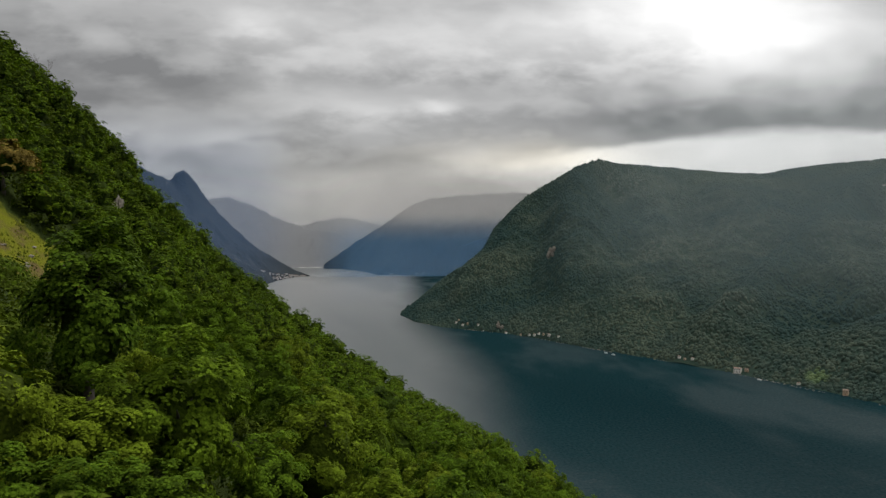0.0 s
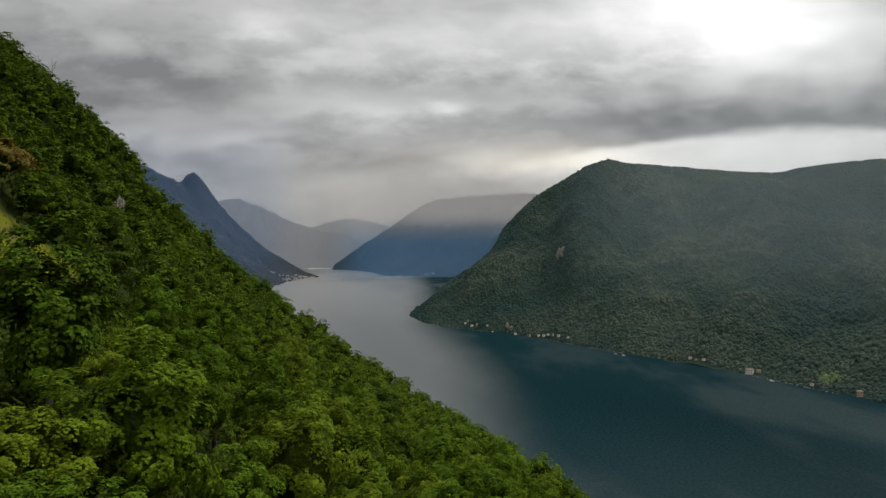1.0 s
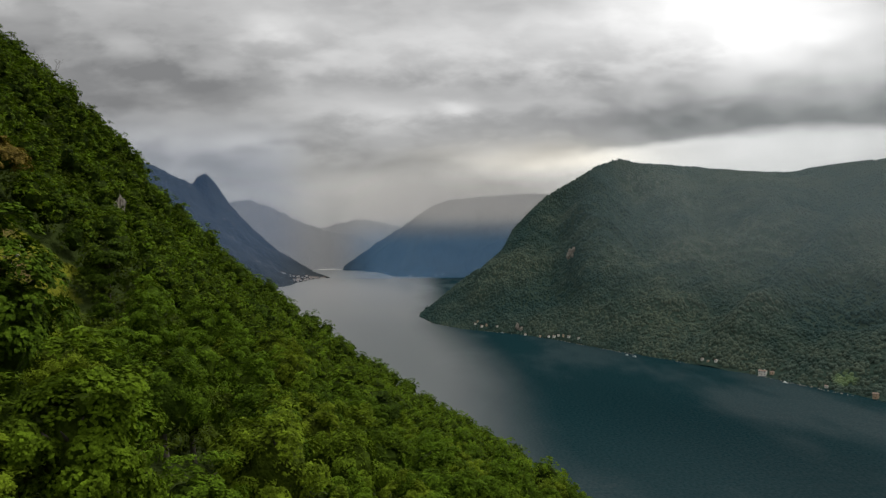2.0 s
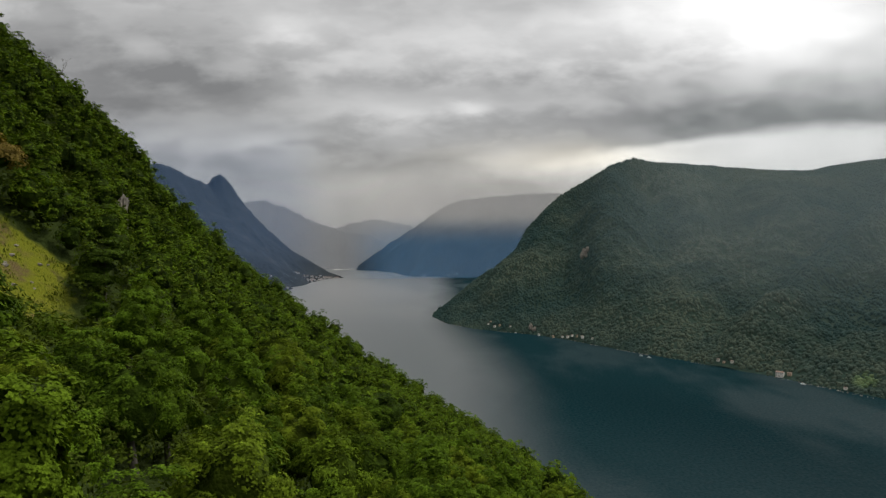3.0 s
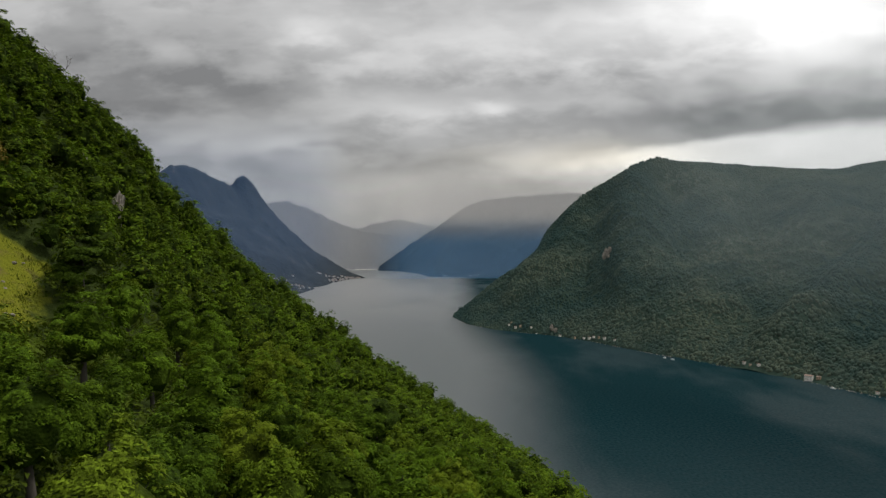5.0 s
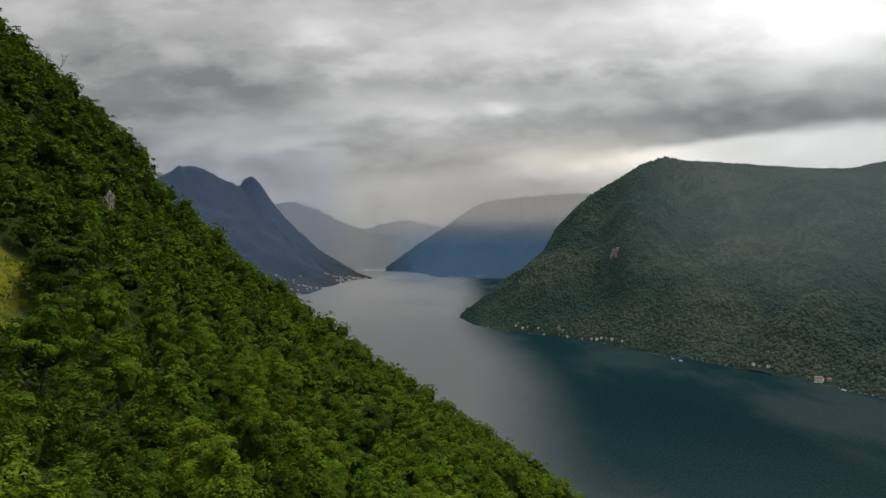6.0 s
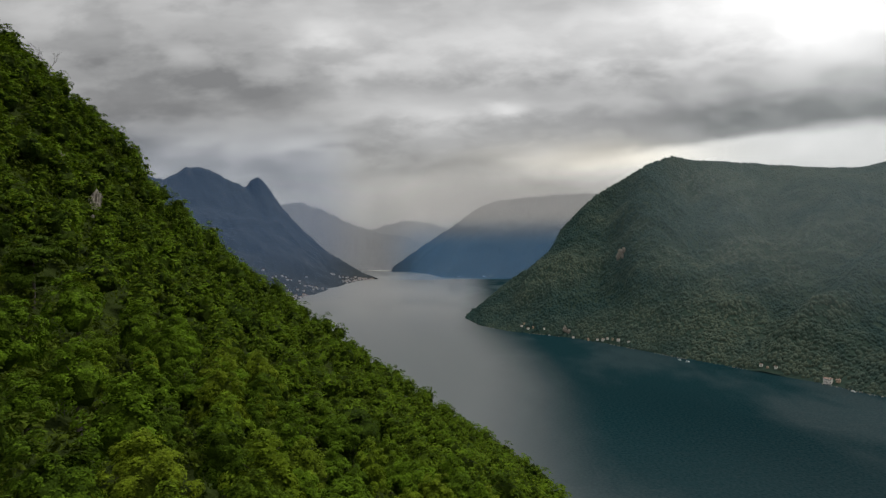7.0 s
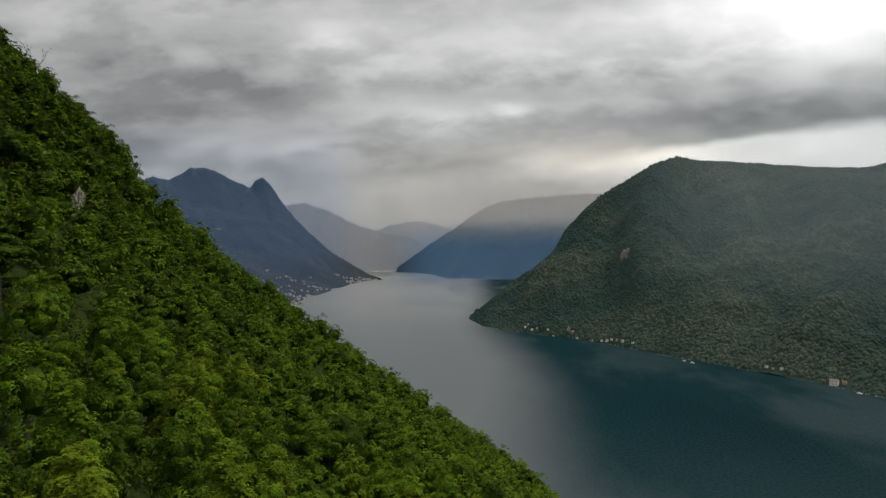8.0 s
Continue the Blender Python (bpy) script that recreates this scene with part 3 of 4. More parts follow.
# ---- trees ----
def tube(points, radii, sides=6):
    """Rings of a limb along points."""
    v, f = [], []
    for i, (p, r) in enumerate(zip(points, radii)):
        d = (points[min(i + 1, len(points) - 1)] - points[max(i - 1, 0)]).normalized()
        a = d.orthogonal().normalized()
        b = d.cross(a)
        for s in range(sides):
            w = 2 * math.pi * s / sides
            v.append(tuple(p + (a * math.cos(w) + b * math.sin(w)) * r))
    for i in range(len(points) - 1):
        for s in range(sides):
            q, n = i * sides + s, i * sides + (s + 1) % sides
            f.append((q, n, n + sides, q + sides))
    return v, f


def trunk_mesh(rng, height, radius):
    v, f = [], []

    def grow(points, radii, sides):
        a, b = tube(points, radii, sides)
        o = len(v)
        v.extend(a)
        f.extend(tuple(i + o for i in q) for q in b)

    top = height * 0.62
    lean = Vector((rng.uniform(-0.5, 0.5), rng.uniform(-0.5, 0.5), 0))
    stem = [Vector((0, 0, -1.0)) + Vector((lean.x * t * t, lean.y * t * t, t * (top + 1.0))) for t in (0, 0.2, 0.45, 0.7, 1.0)]
    grow(stem, [radius * 1.3, radius, radius * 0.8, radius * 0.5, radius * 0.12], 7)
    for i in range(7):
        t = rng.uniform(0.5, 0.95)
        base = Vector((lean.x * t * t, lean.y * t * t, t * top))
        w = i * 2.4 + rng.uniform(-0.4, 0.4)
        reach = height * rng.uniform(0.09, 0.14)
        tip = base + Vector((math.cos(w) * reach, math.sin(w) * reach, reach * rng.uniform(0.5, 0.9)))
        mid = base.lerp(tip, 0.5) + Vector((0, 0, -0.08 * reach))
        grow([base, mid, tip], [radius * 0.38, radius * 0.25, radius * 0.06], 5)
    return mesh_np("trunk", v, f, [BARK], True)


ICO = bmesh.new()
bmesh.ops.create_icosphere(ICO, subdivisions=1, radius=1.0)
ICO_V = np.array([v.co[:] for v in ICO.verts])
ICO_F = np.array([[v.index for v in q.verts] for q in ICO.faces])
ICO.free()


def unit(n, rng):
    d = rng.normal(size=(n, 3))
    return d / np.linalg.norm(d, axis=1)[:, None]


def lobes(rng, count, spread, rise, size):
    """Centres and radii of the boughs of an uneven crown whose middle is the origin."""
    d = unit(count, rng)
    d[:, 2] = np.abs(d[:, 2]) * 1.6 - 0.68
    big = np.arange(count) < count // 4
    r = np.where(big, rng.uniform(0.35, 0.62, count), rng.uniform(0.74, 0.98, count))[:, None]
    turn = np.arctan2(d[:, 1], d[:, 0])
    lean = 1 + 0.10 * np.sin(turn * 2 + rng.uniform(0, 6)) + 0.10 * np.sin(turn * 3 + rng.uniform(0, 6))
    c = d * r * np.array([spread, spread, rise]) * np.stack([lean, lean, np.ones(count)], 1)
    s = np.where(big, rng.uniform(1.2, 1.7, count), rng.uniform(0.75, 1.25, count)) * size
    return np.vstack([[[0, 0, 0]], c]), np.concatenate([[spread * 0.6], s])


def leaf_cloud(rng, centres, radii, leaves, leaf, folded=True, flat=1.0, tufts=8):
    """Leaves in domed sprays at the ends of the twigs: folded leaves of two triangles, or single blades."""
    w = radii ** 2
    which = rng.choice(len(radii), leaves, p=w / w.sum())
    heads = unit(len(radii) * tufts, rng)
    heads[:, 2] = np.where(heads[:, 2] < -0.35, -heads[:, 2], heads[:, 2])
    out = np.repeat(centres / (np.linalg.norm(centres, axis=1)[:, None] + 0.2), tufts, 0)
    heads = heads + 0.75 * out + np.array([0, 0, 0.2])
    heads /= np.linalg.norm(heads, axis=1)[:, None]
    reach = rng.uniform(0.78, 1.15, len(heads))
    spray = which * tufts + rng.integers(0, tufts, leaves)
    d, r = heads[spray], radii[which]
    a = np.cross(d, [0.31, 0.2, 0.93])
    a /= np.linalg.norm(a, axis=1)[:, None] + 1e-6
    b = np.cross(d, a)
    rho, phi = np.sqrt(rng.uniform(0, 1, leaves)) * 0.62, rng.uniform(0, 2 * math.pi, leaves)
    off = (np.cos(phi) * rho)[:, None] * a + (np.sin(phi) * rho)[:, None] * b
    sink = (0.55 * rho ** 2 + rng.uniform(0, 0.20, leaves) ** 1.5)[:, None] * d
    p = (d * reach[spray][:, None] + off - sink - np.array([0, 0, 0.30]) * (rho ** 2)[:, None])
    p = centres[which] + p * np.array([1, 1, flat]) * r[:, None]
    mass = p - np.array([0, 0, 0.25 * p[:, 2].min()])
    mass = mass / (np.linalg.norm(mass, axis=1)[:, None] + 0.3)
    nrm = 0.5 * d + 0.8 * off + 0.75 * mass + np.array([0, 0, 0.30]) + 0.40 * unit(leaves, rng)
    nrm /= np.linalg.norm(nrm, axis=1)[:, None]
    along = np.cross(nrm, unit(leaves, rng))
    along /= np.linalg.norm(along, axis=1)[:, None] + 1e-6
    side = np.cross(nrm, along)
    L = (leaf * rng.uniform(0.6, 1.4, leaves))[:, None]
    a, b = p - along * L * 0.5, p + along * L * 0.5 - nrm * L * 0.16
    c, e = p + side * L * 0.36 - nrm * L * 0.10, p - side * L * 0.36 - nrm * L * 0.10
    if not folded:
        v = np.stack([a, b + side * L * 0.35, e + along * L * 0.2], 1).reshape(-1, 3)
        return v, np.arange(leaves * 3).reshape(-1, 3)
    v = np.stack([a, c, b, e], 1).reshape(-1, 3)
    i = np.arange(leaves) * 4
    f = np.concatenate([np.stack([i, i + 1, i + 2], 1), np.stack([i, i + 2, i + 3], 1)])
    return v, f


BALL = bmesh.new()
bmesh.ops.create_icosphere(BALL, subdivisions=2, radius=1.0)
BALL_V = np.array([v.co[:] for v in BALL.verts])
BALL_F = np.array([[v.index for v in q.verts] for q in BALL.faces])
BALL.free()


def heart(rng, spread, rise, k=0.56):
    """The dense, shady inside of a crown."""
    wob = 1 + 0.10 * rng.normal(size=(len(BALL_V), 1))
    return BALL_V * np.array([spread, spread, rise]) * k * wob - np.array([0, 0, rise * 0.10]), BALL_F


def core(centres, radii, rng, k=0.8, flat=1.0):
    v, f = [], []
    for i, (c, r) in enumerate(zip(centres, radii)):
        wob = 1.08 + 0.12 * rng.normal(size=(len(ICO_V), 1))
        v.append(c + ICO_V * np.array([1, 1, flat]) * r * k * wob)
        f.append(ICO_F + i * len(ICO_V))
    return np.vstack(v), np.vstack(f)


def crown_mesh(seed, spread, rise, count, size, leaves, leaf, mat, folded, flat):
    rng = np.random.default_rng(seed)
    c, r = lobes(rng, count, spread, rise, size)
    v, f = leaf_cloud(rng, c, r, leaves, leaf, folded, flat)
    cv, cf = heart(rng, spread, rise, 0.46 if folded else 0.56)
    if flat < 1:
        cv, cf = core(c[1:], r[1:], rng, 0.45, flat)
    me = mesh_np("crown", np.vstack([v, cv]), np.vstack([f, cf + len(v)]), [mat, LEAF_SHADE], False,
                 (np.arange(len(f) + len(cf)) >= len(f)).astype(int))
    return me


def make_tree(name, seed, height, spread, rise, count, size, leaves, leaf, mat, label, folded=False, flat=1.0):
    """A tree whose base is the origin, out of sight until it is copied to its places."""
    rng = random.Random(seed)
    root = new(name)
    part_mesh("trunk", trunk_mesh(rng, height, 0.03 * height * rng.uniform(0.7, 1.0)), root, "grey-brown bark")
    crown = part_mesh("crown", crown_mesh(seed, spread, rise, count, size, leaves, leaf, mat, folded, flat), root)
    crown.location = (0, 0, height - rise * 1.22 - size * 0.55)
    return tagged(root, label, "tree")


# spread, rise, boughs, bough size of the kinds, all about 8 m high
KINDS = [
    (8.0, 2.15, 3.2, 46, 0.52, "round-crowned broadleaf tree with fresh green leaves on the steep slope"),
    (8.8, 1.9, 3.7, 46, 0.50, "tall narrow broadleaf tree with dense mid-green leaves on the slope"),
    (7.6, 2.55, 2.7, 50, 0.54, "wide spreading broadleaf tree with yellow-green leaves on the slope"),
    (7.8, 2.25, 3.0, 52, 0.45, "broadleaf tree with a knobbly dark green crown on the slope"),
    (6.8, 1.95, 2.6, 42, 0.48, "small bushy tree with light green leaves on the slope"),
]
near_kinds = [make_tree("broadleaf_tree", 10 + i, h, s, r, n, z, 13500, 0.15, LEAF_NEAR, lab, True) for i, (h, s, r, n, z, lab) in enumerate(KINDS[:4])]
close_kinds = [make_tree("broadleaf_tree", 50 + i, h, s, r, n, z, 8600, 0.165, LEAF_NEAR, lab) for i, (h, s, r, n, z, lab) in enumerate(KINDS)]
mid_kinds = [make_tree("broadleaf_tree", 20 + i, h, s, r, n, z, 4800, 0.21, LEAF, lab) for i, (h, s, r, n, z, lab) in enumerate(KINDS)]
layered_kind = make_tree("layered_tree", 31, 9.0, 2.2, 3.2, 14, 1.5, 4200, 0.28, LEAF_DARK,
                         "dark green tree with branches in flat layers beside the meadow", False, 0.42)
copper_kind = make_tree("copper_tree", 41, 7.5, 2.4, 2.2, 46, 0.6, 3500, 0.27, LEAF_COPPER, "reddish-brown leaved tree above the meadow")


def tree_places(rng):
    """Places of the trees over the slope, none too close to the next."""
    out, cells = [], {}
    for _ in range(26000):
        px, py = rng.uniform(-132, 70), rng.uniform(12, 250)
        gap = 4.3 + 2.0 * rng.random()
        squeeze = 1.3 if px > 8 else 1.05 if px > -30 else 1.2 if px > -55 else 1.75 if px > -68 else 2.4
        cx, cy = int(px * squeeze // 7.2), int(py // 7.2)
        near = [p for a in (-1, 0, 1) for c in (-1, 0, 1) for p in cells.get((cx + a, cy + c), ())]
        if any(((p[0] - px) * squeeze) ** 2 + (p[1] - py) ** 2 < gap * gap for p in near):
            continue
        if math.hypot(px + 60, py - 101.5) < 3.2 or math.hypot(px + 56, py - 96) < 3 or math.hypot(px + 60, py - 138) < 4.2 or beyond(px, py)[0] > 8 or meadow_edge(px, py) < 2.4:
            continue
        if py < 30 + 0.2 * abs(px) and px > -13:
            continue
        if py < abs(px + 5) * 1.05 - 14 and px < 0:
            continue
        out.append((px, py))
        cells.setdefault((cx, cy), []).append((px, py))
    return out


def stand(kind, x, y, k, spin, stretch=1.0, sink=0.25):
    a = math.sin(spin * 3.7)
    w = k * 1.1
    m = pose(x, y, float(ground_z(x, y)) - sink, 5 * a, 5 * math.cos(spin), spin) @ Matrix.Diagonal((w * (1 + 0.12 * a), w * (1 - 0.12 * a), k * stretch, 1))
    ob = copy_thing(kind, m)
    return ob


def near_path(p):
    """Distance from a stretch of the slope's upper edge."""
    f = min(1.0, max(0.0, ((p[0] + 2) * 15 + (p[1] - 8) * 22) / 709.0))
    return math.hypot(p[0] + 2 - 15 * f, p[1] - 8 - 22 * f)


def plant_slope():
    rng = random.Random(5)
    places = sorted(tree_places(rng), key=near_path)
    singles, rest = places[:285], places[285:]
    for i, (x, y) in enumerate(singles):
        edge, along = float(meadow_edge(x, y)), -0.444 * x + 0.895 * y
        kind = rng.choice(near_kinds if i < 14 else close_kinds if i < 80 else mid_kinds)
        size, sink = rng.uniform(0.78, 1.38), 0.25
        if edge < 8.0 and x < -30:
            if along < 98:
                size *= 0.6
                sink = 2.4 * size
            elif along > 108:
                kind, size = layered_kind, size * 1.1
        elif rng.random() < 0.03 and i > 30 and x < 8:
            kind = layered_kind
        # the trees at the lower rim of the spur are smaller
        if x > 12:
            size = min(size, 0.98)
        # the trees below the clearing are low
        for cx, cy, cz, s0, s1, fall in ((-1.9, 7.9, 199.7, -0.80, -0.585, 0.080), (2.6, 14.6, 198.8, -0.78, -0.61, 0.092), (5.3, 18.8, 198.4, -0.80, -0.655, 0.094)):
            half = 2.3 / max(y - cy, 4.0)
            if y > cy + 12 and along < 98 and s0 - half < (x - cx) / (y - cy) < s1 + half:
                room = cz - fall * (y - cy) - float(ground_z(x, y))
                if size * 9.0 > room + 1.6 * size:
                    size = max(0.42, min(size, room / 8.2))
                    sink = 1.3 * size
        ob = stand(kind, x, y, size, rng.uniform(0, 360), rng.uniform(0.9, 1.15), sink)
        tagged(ob, group="trees on the near slope")
    # the farther trees of the same wood, as one mass
    proto = []
    for i, (h, s, r, n, z, lab) in enumerate(KINDS):
        g = np.random.default_rng(60 + i)
        c, q = lobes(g, n, s, r, z)
        v, f = leaf_cloud(g, c, q, 900, 0.37, False, tufts=6)
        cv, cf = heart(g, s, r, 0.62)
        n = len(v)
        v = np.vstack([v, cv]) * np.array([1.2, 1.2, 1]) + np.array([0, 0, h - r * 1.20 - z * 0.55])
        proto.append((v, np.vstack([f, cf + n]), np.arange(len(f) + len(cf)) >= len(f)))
    V, F, I, o = [], [], [], 0
    for x, y in rest:
        v, f, inner = rng.choice(proto)
        I.append(inner)
        k, w = rng.uniform(0.80, 1.3), rng.uniform(0, 6.28)
        c, s = math.cos(w) * k, math.sin(w) * k
        R = np.array([[c, s, 0], [-s, c, 0], [0, 0, k * rng.uniform(0.9, 1.15)]])
        V.append(v @ R + np.array([x, y, float(ground_z(x, y)) - 0.25]))
        F.append(f + o)
        o += len(v)
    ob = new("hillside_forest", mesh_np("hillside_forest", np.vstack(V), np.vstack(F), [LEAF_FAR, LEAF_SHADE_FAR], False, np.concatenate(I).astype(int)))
    tagged(ob, "dense fresh green broadleaf wood on the steep spur", "forest", kind="stuff")


plant_slope()


def undergrowth():
    """Low bushes that close the gaps between the trees."""
    rng = np.random.default_rng(9)
    V, F, o = [], [], 0
    steep = rng.uniform(size=7400) < 0.25
    for x, y in zip(np.where(steep, rng.uniform(-130, -64, 7400), rng.uniform(-130, 42, 7400)), np.where(steep, rng.uniform(95, 215, 7400), rng.uniform(16, 232, 7400))):
        if beyond(x, y)[0] > 6 or meadow_edge(x, y) < 1.0 or (y < 26 and x > -10) or y < abs(x + 5) * 1.05 - 10 and x < 0:
            continue
        r = rng.uniform(1.2, 2.3)
        count, leaf = (130, 0.32) if y < 62 and x > -50 else (46, 0.55)
        v, f = leaf_cloud(rng, np.zeros((1, 3)), np.array([r]), count, leaf, False, 0.8)
        V.append(v + np.array([x, y, float(ground_z(x, y)) + 0.75 * r]))
        F.append(f + o)
        o += len(v)
    # dark leaf colour, so that the gaps between crowns read as shade
    ob = new("undergrowth", mesh_np("undergrowth", np.vstack(V), np.vstack(F), [LEAF_DARK]))
    tagged(ob, "low leafy bushes between the trees of the wood", "undergrowth", kind="stuff")


undergrowth()
# the tall trees close to the camera's start, and the low ones before them
for kx, (x, y, k, spin, st) in enumerate([(-16.5, 37.0, 1.45, 20, 1.1), (-11.0, 33.5, 1.25, 140, 1.05), (-20.5, 31.0, 1.3, 250, 1.0)]):
    tagged(stand(near_kinds[kx % 4], x, y, k, spin, st), "tall leafy bright green tree standing above the wood")
for kx, (x, y, k, spin) in enumerate([(-13.0, 23.5, 0.72, 60), (-16.5, 26.0, 0.8, 200), (-18.5, 22.0, 0.8, 310), (-9.5, 27.5, 0.7, 90), (-13.5, 28.5, 0.85, 10), (-7.0, 30.5, 0.75, 170), (-11.4, 25.3, 0.8, 130), (-8.8, 24.3, 0.66, 40), (-5.5, 27.5, 0.62, 280), (-15.2, 19.5, 0.7, 15), (-10.2, 27.0, 0.85, 75), (-12.6, 30.5, 0.95, 220), (-17.5, 30.0, 0.9, 120)]):
    tagged(stand(near_kinds[(kx + 1) % 4], x, y, k, spin, 0.85), "low bushy young tree with fresh green leaves on the slope", group="trees on the near slope")
tagged(stand(copper_kind, -60.0, 101.5, 1.6, 0, 0.85, 1.2), group="")


def drop_masters():
    for k in (*near_kinds, *close_kinds, *mid_kinds, layered_kind, copper_kind):
        for o in (*k.children_recursive, k):
            bpy.data.objects.remove(o)


drop_masters()


# ---- wood on the far bank ----
# x, y, kind and turn of the houses there
BANK_SPOTS = [(113, 1366, 0, 20), (126, 1350, 2, 35), (136, 1345, 1, 30), (119, 1370, 1, 10), (157, 1326, 0, 40), (208, 1266, 0, 45),
         (232, 1236, 1, 45), (247, 1222, 0, 50), (256, 1214, 2, 50), (263, 1207, 0, 50), (270, 1196, 1, 52), (278, 1184, 2, 55), (292, 1164, 0, 55),
         (431, 951, 0, 55), (436, 942, 1, 60), (444, 933, 0, 55), (520, 790, 0, 60)]


def far_wood():
    rng = np.random.default_rng(77)
    n = 135000
    u, v = rng.uniform(0.0, 0.86, n), rng.uniform(0.004, 1.03, n)
    # even spread over the plan
    x, y, z = RIGHT.at(u, v)
    x2, y2, z2 = RIGHT.at(np.minimum(u + 0.002, 1), v)
    x3, y3, z3 = RIGHT.at(u, np.maximum(v - 0.01, 0))
    area = np.hypot(x2 - x, y2 - y) * np.hypot(x3 - x, y3 - y)
    # lie of the land under each crown
    ax, ay, az, bx, by, bz = x2 - x, y2 - y, z2 - z, x - x3, y - y3, z - z3
    det = ax * by - ay * bx
    det = np.where(np.abs(det) < 1e-4, 1e-4, det)
    gx, gy = np.clip((az * by - bz * ay) / det, -1.3, 1.3), np.clip((ax * bz - bx * az) / det, -1.3, 1.3)
    keep = rng.uniform(size=n) < area / np.percentile(area, 80)
    x, y, z, gx, gy = x[keep], y[keep], z[keep], gx[keep], gy[keep]
    see = (x / np.maximum(y, 1) < 0.82) & (y > 300)
    for hx, hy, room in [(a, b, 5.5) for a, b, _, _ in BANK_SPOTS] + [(480, 868, 11.0), (490, 862, 7.0), (545, 736, 7.0)]:
        see &= (np.hypot(x - hx, y - hy) > room) & (np.hypot(x - hx + 0.5 * room, y - hy + 0.4 * room) > room)
    x, y, z, gx, gy = x[see], y[see], z[see], gx[see], gy[see]
    n = len(x)
    r = rng.uniform(1.7, 3.8, n)
    h = r * rng.uniform(0.5, 0.85, n)
    ring = np.arange(5) * math.pi / 2.5
    turn = rng.uniform(0, 6.28, n)[:, None] + ring
    wob = rng.uniform(0.75, 1.25, (n, 5))
    low = np.stack([x[:, None] + np.cos(turn) * r[:, None] * wob, y[:, None] + np.sin(turn) * r[:, None] * wob,
                    np.repeat((z + 0.5 * h)[:, None] - 1.0, 5, 1)], 2)
    wob2 = wob * rng.uniform(0.62, 0.82, (n, 5))
    up = np.stack([x[:, None] + np.cos(turn + 0.5) * r[:, None] * wob2, y[:, None] + np.sin(turn + 0.5) * r[:, None] * wob2,
                   np.repeat((z + 1.1 * h)[:, None], 5, 1) + rng.uniform(-0.6, 0.6, (n, 5))], 2)
    for ring_v in (low, up):
        ring_v[:, :, 2] += 0.85 * (gx[:, None] * (ring_v[:, :, 0] - x[:, None]) + gy[:, None] * (ring_v[:, :, 1] - y[:, None]))
    top = np.stack([x, y, z + 1.3 * h], 1)[:, None, :]
    V = np.concatenate([low, up, top], 1).reshape(-1, 3)
    f = []
    for s in range(5):
        t = (s + 1) % 5
        f += [(s, t, 5 + s), (t, 5 + t, 5 + s), (5 + s, 5 + t, 10)]
    F = (np.arange(n)[:, None, None] * 11 + np.array(f)[None]).reshape(-1, 3)
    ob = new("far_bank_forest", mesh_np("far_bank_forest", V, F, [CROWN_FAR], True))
    tagged(ob, "dark green broadleaf forest covering the mountain across the lake", "forest", kind="stuff")


far_wood()


def headland_trees():
    """A few trees that stand apart behind the tip of the wooded bank."""
    rng = np.random.default_rng(15)
    bm = bmesh.new()
    bmesh.ops.create_uvsphere(bm, u_segments=24, v_segments=12, radius=1.0)
    for v in bm.verts:
        v.co = Vector((v.co.x * 24 + 12, v.co.y * 70 + 1672, v.co.z * 4.0 - 1.2 + 0.8 * noise.noise(v.co * 3)))
    me = bpy.data.meshes.new("headland")
    bm.to_mesh(me)
    bm.free()
    me.materials.append(SLOPE_NEAR)
    tagged(new("headland", me), "low wooded tip of land on the lake", "headland", kind="structure")
    for x, y, high in ((-2, 1628, 9), (4, 1655, 13), (9, 1682, 18), (14, 1700, 14), (19, 1690, 9)):
        root = new("shore_tree")
        part_mesh("trunk", trunk_mesh(random.Random(int(y)), high, 0.4), root)
        c, r = lobes(rng, 14, high * 0.34, high * 0.36, high * 0.16)
        v, f = leaf_cloud(rng, c, r, 260, high * 0.13, False)
        hv, hf = heart(rng, high * 0.36, high * 0.4, 0.8)
        crown = part_mesh("crown", mesh_np("crown", np.vstack([v, hv]), np.vstack([f, hf + len(v)]), [CROWN_FAR]), root)
        crown.location = (0, 0, high * 0.58)
        root.matrix_world = pose(x, y, 1.2)
        tagged(root, "dark green tree at the tip of the wooded bank", "tree", "trees on the tip of land")


headland_trees()


# ---- rocks ----
def rock_mesh(seed, sx, sy, sz):
    rng = np.random.default_rng(seed)
    bm = bmesh.new()
    bmesh.ops.create_icosphere(bm, subdivisions=4 if sz > 1 else 2, radius=1.0)
    for v in bm.verts:
        p = v.co
        n = noise.noise(p * 1.3 + Vector((seed, 0, 0))) * 0.45 + noise.noise(p * 3.1 + Vector((0, seed, 0))) * 0.2
        cell = noise.cell(Vector((p.x * 3.4, p.y * 3.4, p.z * 1.6 + seed))) * 0.16 + noise.noise(p * 8.0) * 0.10
        v.co = Vector((p.x * sx, p.y * sy, p.z * sz)) * (1 + n + cell)
    me = bpy.data.meshes.new("rock")
    bm.to_mesh(me)
    bm.free()
    me.materials.append(ROCK)
    return me


